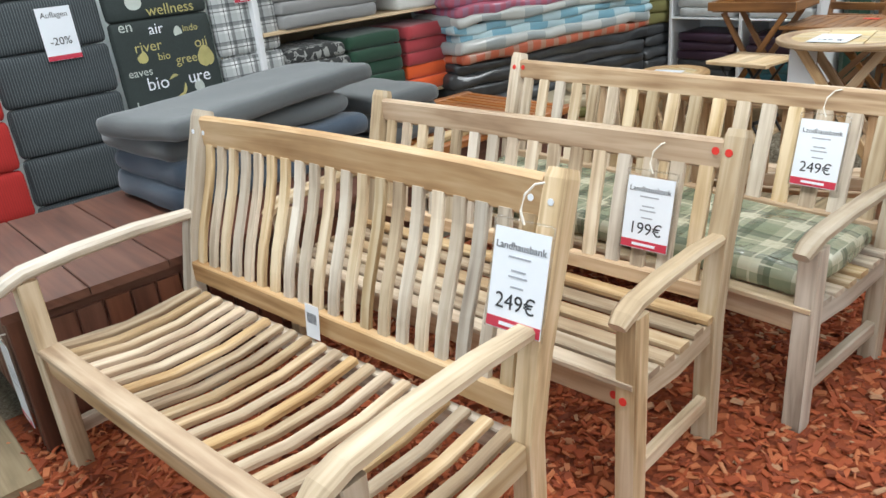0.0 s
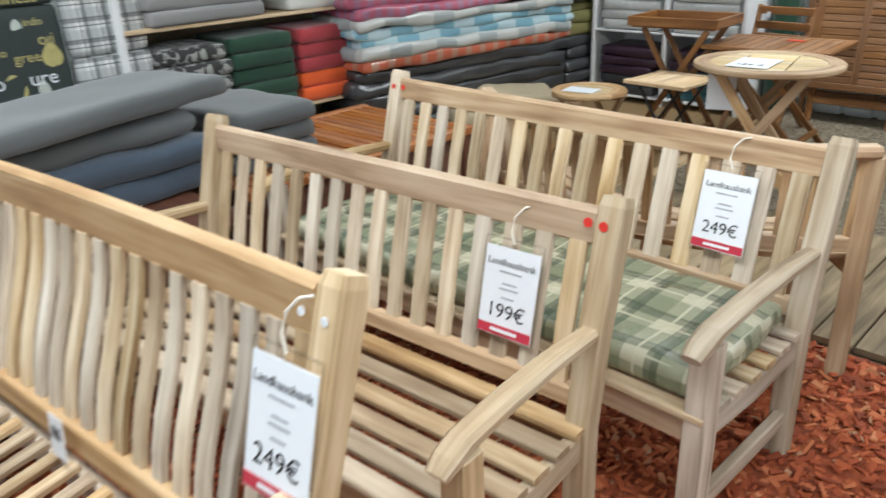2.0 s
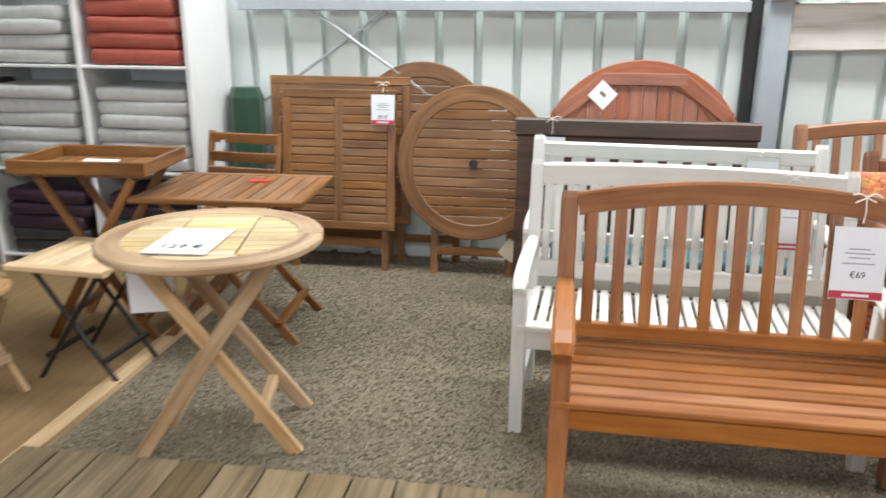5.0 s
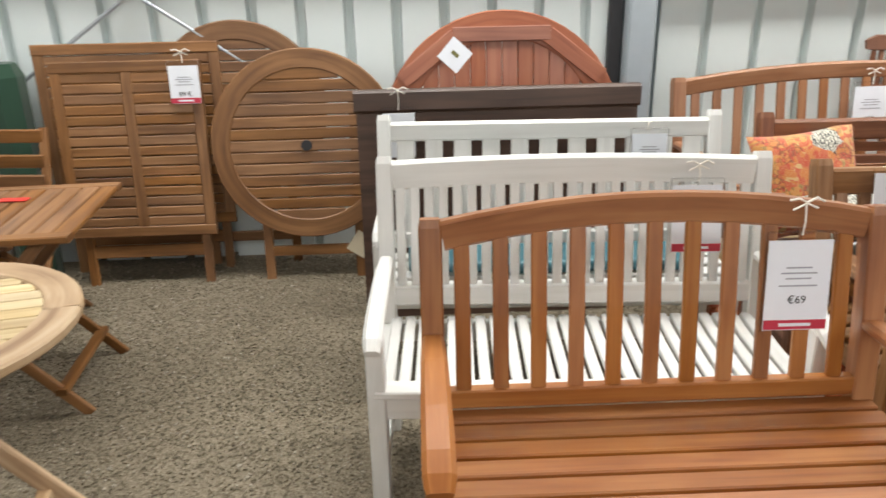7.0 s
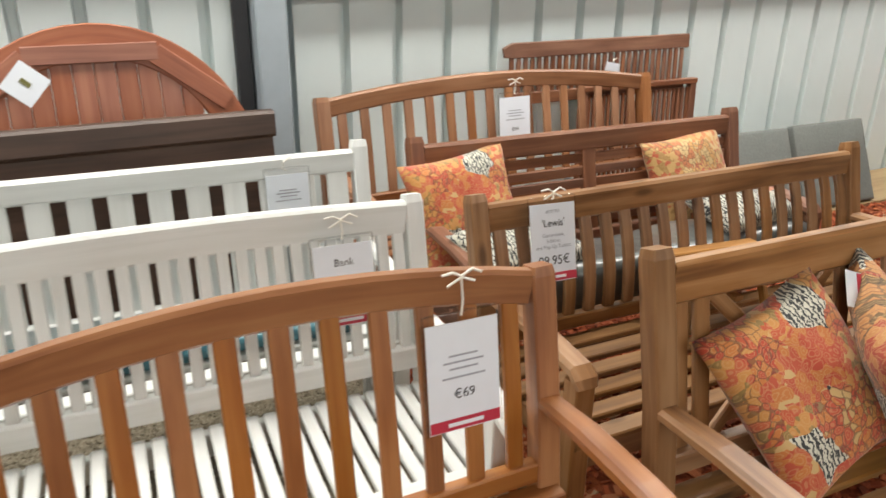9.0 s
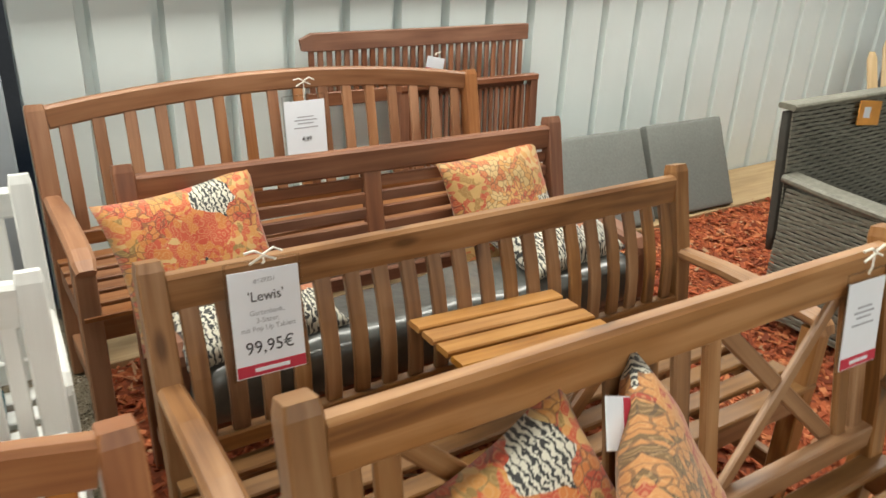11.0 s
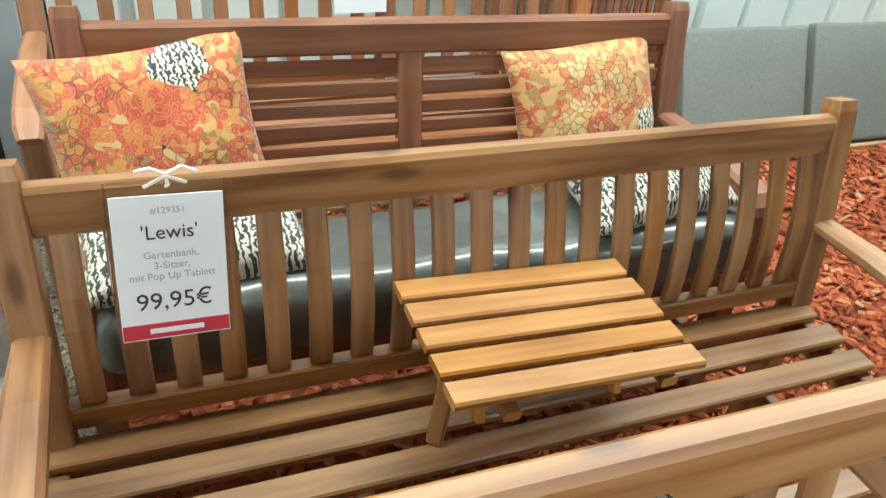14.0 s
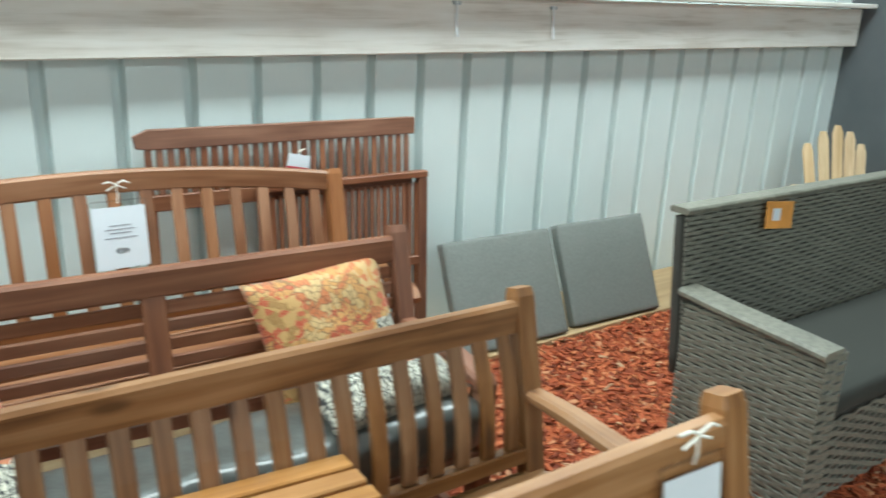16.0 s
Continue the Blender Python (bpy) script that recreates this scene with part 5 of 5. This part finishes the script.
bx = thing("slatted_bench_table", pose(-2.49, 3.0, G), "reddish slatted low table with dark side boards", "table")
for s in (-1, 1):
    part("frame_rail", block(s * 0.435 - 0.03, s * 0.435 + 0.03, -0.70, 0.70, 0.43, 0.47), EUCA, bx)
for i in range(24):
    y = lerp(-0.67, 0.67, i / 23)
    part("top_slat", block(-0.40, 0.40, y - 0.021, y + 0.021, 0.448, 0.468), EUCA, bx)
for x in (-0.42, 0.42):
    part("side_panel", block(x - 0.015, x + 0.015, -0.62, 0.62, 0.10, 0.43), CHEST, bx)
    for y in (-0.66, 0.66):
        part("leg", block(x - 0.03, x + 0.03, y - 0.03, y + 0.03, 0, 0.429), CHEST, bx)


def stack(name, layers, m, sx, sy, label, cat, group, jit=0.015, r=0.03, wob=0.008, tuft=0.0, seed=1):
    """Soft pieces piled on one another, each a thing of its own."""
    rnd = random.Random(seed)
    z = 0.0
    for k, (mat, h) in enumerate(layers):
        bm = soft(sx * rnd.uniform(0.96, 1.02), sy * rnd.uniform(0.96, 1.02), h, min(r, h * 0.49), wob, seed + k * 1.7, 9, tuft)
        q = m @ pose(rnd.uniform(-jit, jit), rnd.uniform(-jit, jit), z, 0, 0, rnd.uniform(-2, 2))
        solid(name, bm, mat, q, label[k] if isinstance(label, list) else label, cat, group)
        z += h * 0.93


CZ = G + 0.52
stack("lounger_cushion", [(BLUEFAB, 0.12), (BLUEFAB, 0.11), (GREYFAB, 0.10)], pose(-2.34, 1.70, CZ, 0, 0, 6), 0.60, 0.98, "slate blue folded lounger cushion on the chest", "cushion", "cushions on the chest", 0.03, 0.05, 0.018, seed=4)
solid("lounger_cushion", soft(0.56, 1.14, 0.085, 0.035, 0.012, 7, 12), GREYFAB, pose(-2.30, 1.74, CZ + 0.318, 1.5, -2, 12), "grey lounger cushion with piped edge", "cushion", "cushions on the chest")
stack("lounger_cushion", [(GREYFAB, 0.10), (GREYFAB, 0.10), (GREYFAB, 0.09)], pose(-2.52, 2.58, 0.482, 0, 0, 3), 0.62, 0.50, "grey seat cushion in a pile", "cushion", "grey cushion pile", 0.03, 0.05, 0.014, seed=9)


# ---- shelving with cushions ----
def shelf_unit():
    t = thing("shelf_unit", pose(-3.86, 3.45, 0), "open shelving with pale boards and white ends", "shelf")
    for z in (0.40, 1.0, 1.60):
        part("shelf_board", block(-0.26, 0.28, -0.86, 0.80, z - 0.022, z, 0.003), PINE, t)
    part("end_panel", block(-0.27, 0.27, 0.801, 0.84, 0.0, 2.0), RACKWHITE, t)
    part("end_panel", block(-0.27, 0.27, -0.90, -0.861, 0.0, 2.0), RACKWHITE, t)
    part("back_panel", block(-0.30, -0.271, -0.90, 0.84, 0.0, 2.0), BEIGE, t)
    return t


shelf_unit()
for y, mats, h, tf, sd in ((2.98, [SCROLL] * 5, 0.10, 0.0, 11), (3.45, [GREENFAB] * 5, 0.104, 0.02, 12), (3.94, [ORANGEFAB, ORANGEFAB, REDFAB, REDFAB, REDFAB], 0.104, 0.02, 13)):
    labs = [{SCROLL.name: "black cushion with white scroll print", GREENFAB.name: "bottle green tufted seat cushion", ORANGEFAB.name: "bright orange seat cushion", REDFAB.name: "red tufted seat cushion"}[q.name] for q in mats]
    stack("seat_pad_cushion", [(q, h) for q in mats], pose(-3.80, y, 0.40), 0.48, 0.475, labs, "cushion", "cushions on the shelf", 0.012, 0.042, 0.006, tf, sd)
stack("seat_pad_cushion", [(LIGHTGREY, 0.09)] * 5, pose(-3.82, 3.12, 1.0), 0.50, 0.80, "light grey cushion on the upper shelf", "cushion", "cushions on the shelf", 0.012, 0.03, 0.006, 0, 15)
stack("seat_pad_cushion", [(OFFWHITE, 0.09)] * 5, pose(-3.82, 3.92, 1.0), 0.50, 0.48, "off-white cushion on the upper shelf", "cushion", "cushions on the shelf", 0.012, 0.03, 0.006, 0, 16)
stack("seat_pad_cushion", [(GREYFAB, 0.11)] * 2, pose(-3.80, 3.30, G), 0.48, 1.3, "dark cushion in film below the shelf", "cushion", "", 0.012, 0.03, 0.006, 0, 17)


def hanging_cushion(y, w, mat, label, z0=0.03, z1=1.75, sections=4, x=-3.60, tilt=-4):
    """A lounger cushion hung upright, quilted across."""
    t = thing("hanging_cushion", pose(x, y, z0, 0, tilt, 0), label, "cushion", "hanging cushions")
    h = (z1 - z0) / sections
    for k in range(sections):
        part("quilted_section", soft(0.075, w, h * 1.005, 0.034, 0.004, y + k, 9), mat, t, "", pose(0, 0, k * h))
    return t


hanging_cushion(0.79, 0.48, REDRIB, "ribbed red lounger cushion hung upright", z1=1.05, tilt=-4, x=-3.50)
hanging_cushion(1.36, 0.60, PINSTRIPE, "dark grey pinstriped lounger cushion hung upright", z1=1.62, sections=6)
leaf = hanging_cushion(1.985, 0.60, CHARCOAL, "charcoal lounger cushion printed with words and leaves", sections=3)
hanging_cushion(2.52, 0.44, CHECKBW, "black and white checked cushion hung upright", sections=4)
for text, size, y, z, mat in (("wellness", 0.085, 0.06, 1.19, MUSTARD), ("en", 0.085, -0.19, 1.12, PALELEAF), ("air", 0.085, -0.04, 1.09, PAPER), ("indo", 0.055, 0.14, 1.07, MUSTARD), ("river", 0.085, -0.10, 1.00, MUSTARD), ("oli", 0.085, 0.18, 0.98, MUSTARD),
                              ("bio", 0.06, -0.03, 0.935, MUSTARD), ("green", 0.075, 0.10, 0.90, MUSTARD), ("eaves", 0.065, -0.17, 0.865, PALELEAF), ("bio    ure", 0.105, 0.02, 0.79, PAPER), ("lness", 0.095, -0.15, 0.67, PALELEAF), ("open", 0.105, 0.05, 0.65, PAPER),
                              ("air", 0.085, 0.20, 0.66, PALELEAF)):
    words(text, size, Matrix.Translation((0.0385, y * 1.14, z)) @ pose(0, 0, 0, 90, 0, 90), mat, leaf, "printed_word")
for y, z, s, mat in ((-0.12, 1.26, 0.09, PALELEAF), (0.07, 1.06, 0.05, PALELEAF), (0.19, 0.90, 0.10, MUSTARD), (-0.14, 0.95, 0.06, MUSTARD), (0.0, 0.76, 0.11, MUSTARD), (0.12, 0.74, 0.06, PALELEAF)):
    lf = bmesh.new()
    ring = [lf.verts.new((0.0382, y * 1.14 + s * 0.5 * math.cos(a) * (1 - 0.3 * math.sin(a)), z + s * 0.62 * math.sin(a))) for a in np.linspace(0, 2 * math.pi, 22)[:-1]]
    lf.faces.new(ring)
    part("printed_leaf", lf, mat, leaf)
au = thing("price_tag", pose(-3.628, 1.415, 1.17, -4, 0, 90), "white sheet reading Auflagen -20% on hanging cushion", "price tag", "price tags")
part("sheet", block(-0.088, 0.088, -0.001, 0.001, -0.135, 0.135, 0.0005), PAPER, au)
part("red_band", block(-0.087, 0.087, -0.0022, -0.0012, -0.134, -0.11, 0.0002), RED, au)
words("Auflagen", 0.04, pose(0, -0.002, 0.095, 90), INK, au)
words("-20%", 0.056, pose(0, -0.002, -0.04, 90), INK, au)
price_tag(pose(-3.622, 2.52, 1.42, -4, 0, 90), 0.15, 0.2, grey4, "white price sheet on the checked cushion", True, "loop", 0.02)

# long wrapped cushions in a pile
rnd = random.Random(7)
z = 0.05
pm = pose(-3.56, 5.12, 0.014, 0, 0, -7.5)
flat("trim_pallet", block(-4.2, -3.35, 4.36, 6.2, 0.014, 0.062), DARK, "low dark pallet under the cushion pile", "pallet")
for k, (mat, h, lab) in enumerate([(WRAPDARK, 0.10, "anthracite"), (WRAPDARK, 0.10, "anthracite"), (WRAPDARK, 0.11, "anthracite"), (WRAPDARK, 0.10, "anthracite"), (WRAPDARK, 0.10, "anthracite"), (RUST, 0.075, "rust striped"), (GREYSTRIPE, 0.075, "pale striped"), (BLUESTRIPE, 0.07, "blue and white striped"),
                                   (BLUESTRIPE, 0.065, "blue and white striped"), (GREYSTRIPE, 0.065, "pale striped"), (ROSE, 0.07, "rose striped"), (ROSE, 0.075, "rose striped"), (TERRA, 0.06, "red"), (WRAPDARK, 0.09, "anthracite"), (BLUEFAB, 0.10, "slate blue"), (BLUEFAB, 0.10, "slate blue"),
                                   (WRAPDARK, 0.10, "anthracite")]):
    out = 0.06 if 5 <= k <= 12 else 0.0
    solid("wrapped_cushion", soft(0.60, 2.08, h * 1.15, h * 0.5, 0.03, k * 2.3, 18), mat, pm @ pose(out + rnd.uniform(-0.03, 0.03), rnd.uniform(-0.04, 0.04), z, 0, 0, rnd.uniform(-1.5, 1.5)),
          lab + " lounger cushion wrapped in clear film", "cushion", "pile of wrapped cushions")
    z += h * 0.98
solid("folded_blanket", soft(0.50, 0.85, 0.10, 0.045, 0.02, 3, 10), OLIVE, pose(-3.06, 5.30, 0.014, 0, 0, -30), "olive folded outdoor cushion on the floor", "cushion")
solid("folded_blanket", soft(0.48, 0.90, 0.10, 0.045, 0.025, 5, 10), BEIGE, pose(-3.10, 5.22, 0.108, 2, 3, -28), "beige folded outdoor cushion on the floor", "cushion")
solid("folded_blanket", soft(0.40, 0.60, 0.09, 0.04, 0.025, 6, 10), BEIGE, pose(-3.05, 5.30, 0.20, -3, 3, -36), "beige folded outdoor cushion on top", "cushion")
stack("wrapped_cushion", [(WRAPDARK, 0.11)] * 5 + [(OLIVE, 0.1)] * 3 + [(WRAPDARK, 0.1)] * 3 + [(ORANGEFAB, 0.09), (WRAPDARK, 0.1)], pose(-3.45, 6.52, 0.05, 0, 0, -8), 0.62, 0.60, ["anthracite wrapped cushion in a corner pile"] * 5 + ["olive cushion in a corner pile"] * 3 + ["anthracite wrapped cushion in a corner pile"] * 3 + ["bright orange cushion in a corner pile", "anthracite wrapped cushion on a corner pile"], "cushion", "corner pile", 0.03, 0.04, 0.02, 0, 21)

# white rack with bays
rk = thing("white_rack", pose(-2.47, 6.70, 0), "white open rack with cushions in its bays", "rack")
for x in (-0.64, 0.03, 0.67):
    part("upright", block(x - 0.015, x + 0.015, -0.26, 0.24, 0, 2.1), RACKWHITE, rk)
for zz in (0.08, 0.61, 1.20, 1.72):
    part("shelf_board", block(-0.624, 0.014, -0.255, 0.235, zz - 0.018, zz), RACKWHITE, rk)
    part("shelf_board", block(0.046, 0.654, -0.255, 0.235, zz - 0.018, zz), RACKWHITE, rk)
part("back_panel", block(-0.66, 0.69, 0.241, 0.256, 0, 2.1), RACKWHITE, rk)
for x, zz, mats, lab in ((-2.78, 1.20, [GREYWHITE] * 4, "off-white wrapped pillow"), (-2.12, 1.20, [TERRA] * 5, "terracotta cushion in film"), (-2.78, 0.61, [GREYWHITE] * 6, "off-white folded cushion"), (-2.12, 0.61, [GREYWHITE] * 6, "off-white folded cushion"),
                         (-2.78, 0.08, [WRAPDARK] * 2 + [PURPLE] * 3, "aubergine cushion in film"), (-2.12, 0.08, [TEAL] * 3 + [PURPLE] * 2, "turquoise cushion in film")):
    stack("folded_cushion", [(q, 0.084 if q != TERRA else 0.092) for q in mats], pose(x, 6.68, zz), 0.54, 0.44, lab + " in the rack", "cushion", "cushions in the rack", 0.012, 0.03, 0.01, 0, int(x * -10 + zz * 10))


# ---- ground cover ----
def scatter(name, boxes, count, size, material, label, seed, z0, flatness, lift=0.02):
    """Loose chips as small slanted blocks, in one mesh."""
    rng = np.random.default_rng(seed)
    area = np.array([(b - a) * (d - c) for a, b, c, d in boxes])
    idx = rng.choice(len(boxes), count, p=area / area.sum())
    bx_ = np.array(boxes)[idx]
    px = bx_[:, 0] + rng.random(count) * (bx_[:, 1] - bx_[:, 0])
    py = bx_[:, 2] + rng.random(count) * (bx_[:, 3] - bx_[:, 2])
    pz = z0 + rng.random(count) * lift
    ln = size * rng.uniform(0.5, 1.5, count)
    wd = ln * rng.uniform(0.25, 0.6, count) if flatness < 1 else ln * rng.uniform(0.6, 1.0, count)
    th = wd * (0.3 if flatness < 1 else 0.7)
    a, p, r = rng.random(count) * 6.283, rng.normal(0, 0.28, count), rng.normal(0, 0.35, count)
    ca, sa, cp, sp, cr, sr = np.cos(a), np.sin(a), np.cos(p), np.sin(p), np.cos(r), np.sin(r)
    ux = np.stack([ca * cp, sa * cp, sp], 1)
    vx = np.stack([-sa * cr - ca * sp * sr, ca * cr - sa * sp * sr, cp * sr], 1)
    wx = np.cross(ux, vx)
    corner = np.array([(-1, -1, -1), (1, -0.7, -1), (1, 0.8, -1), (-1, 1, -1), (-0.9, -0.8, 1), (0.85, -0.6, 1), (0.9, 0.7, 1), (-0.8, 0.9, 1)]) / 2
    co = np.stack([px, py, pz], 1)[:, None, :] + corner[None, :, 0, None] * (ux * ln[:, None])[:, None, :] + corner[None, :, 1, None] * (vx * wd[:, None])[:, None, :] + corner[None, :, 2, None] * (wx * th[:, None])[:, None, :]
    quad = np.array([(0, 3, 2, 1), (4, 5, 6, 7), (0, 1, 5, 4), (1, 2, 6, 5), (2, 3, 7, 6), (3, 0, 4, 7)])
    fa = (quad[None] + 8 * np.arange(count)[:, None, None]).reshape(-1, 4)
    me = bpy.data.meshes.new(name)
    me.from_pydata(co.reshape(-1, 3).tolist(), [], fa.tolist())
    me.materials.append(material)
    return tagged(new(name, me), label, name.replace("_", " "), "", "stuff")


scatter("wood_chips", [(-1.85, 1.3, 0.35, 3.38)], 17000, 0.036, MULCH, "loose red wood chips under the teak benches", 1, 0.012, 0.5)
scatter("wood_chips", [(1.5, 5.6, 4.55, 6.58)], 17000, 0.034, MULCH, "loose red wood chips under the brown benches", 2, 0.012, 0.5)
scatter("gravel_stones", [(-1.5, 1.48, 4.58, 7.0)], 34000, 0.008, PEBBLE, "fine loose grey and beige gravel", 3, 0.001, 1, 0.004)

# decking boards across the aisle and beside the mulch
# a black slab below the boards paints the shade in their slits
deck = flat("deck_bearer", block(-1.6, 3.4, 3.45, 4.53, -0.02, 0.006), BLACK, "black slab standing in for the shade under the aisle's decking", "decking")
board = None
for i in range(33):
    mtx = pose(-1.52 + i * 0.148, 0, 0)
    if board is None:
        board = part("deck_board", block(-0.070, 0.070, 3.42, 4.56, 0.008, 0.034), DECK, deck, "", mtx)
    else:
        twin(board, mtx)
# same black slab as painted shade under the side boards
deck2 = flat("deck_bearer", block(-4.2, -1.52, -1.2, 0.42, -0.02, 0.014), BLACK, "black slab standing in for the shade under the side decking", "decking")
board2 = None
for i in range(11):
    mtx = pose(0, 0.35 - i * 0.148, 0)
    if board2 is None:
        board2 = part("deck_board", block(-4.2, -1.50, -0.070, 0.070, 0.016, 0.04), DECK, deck2, "", mtx)
    else:
        twin(board2, mtx)
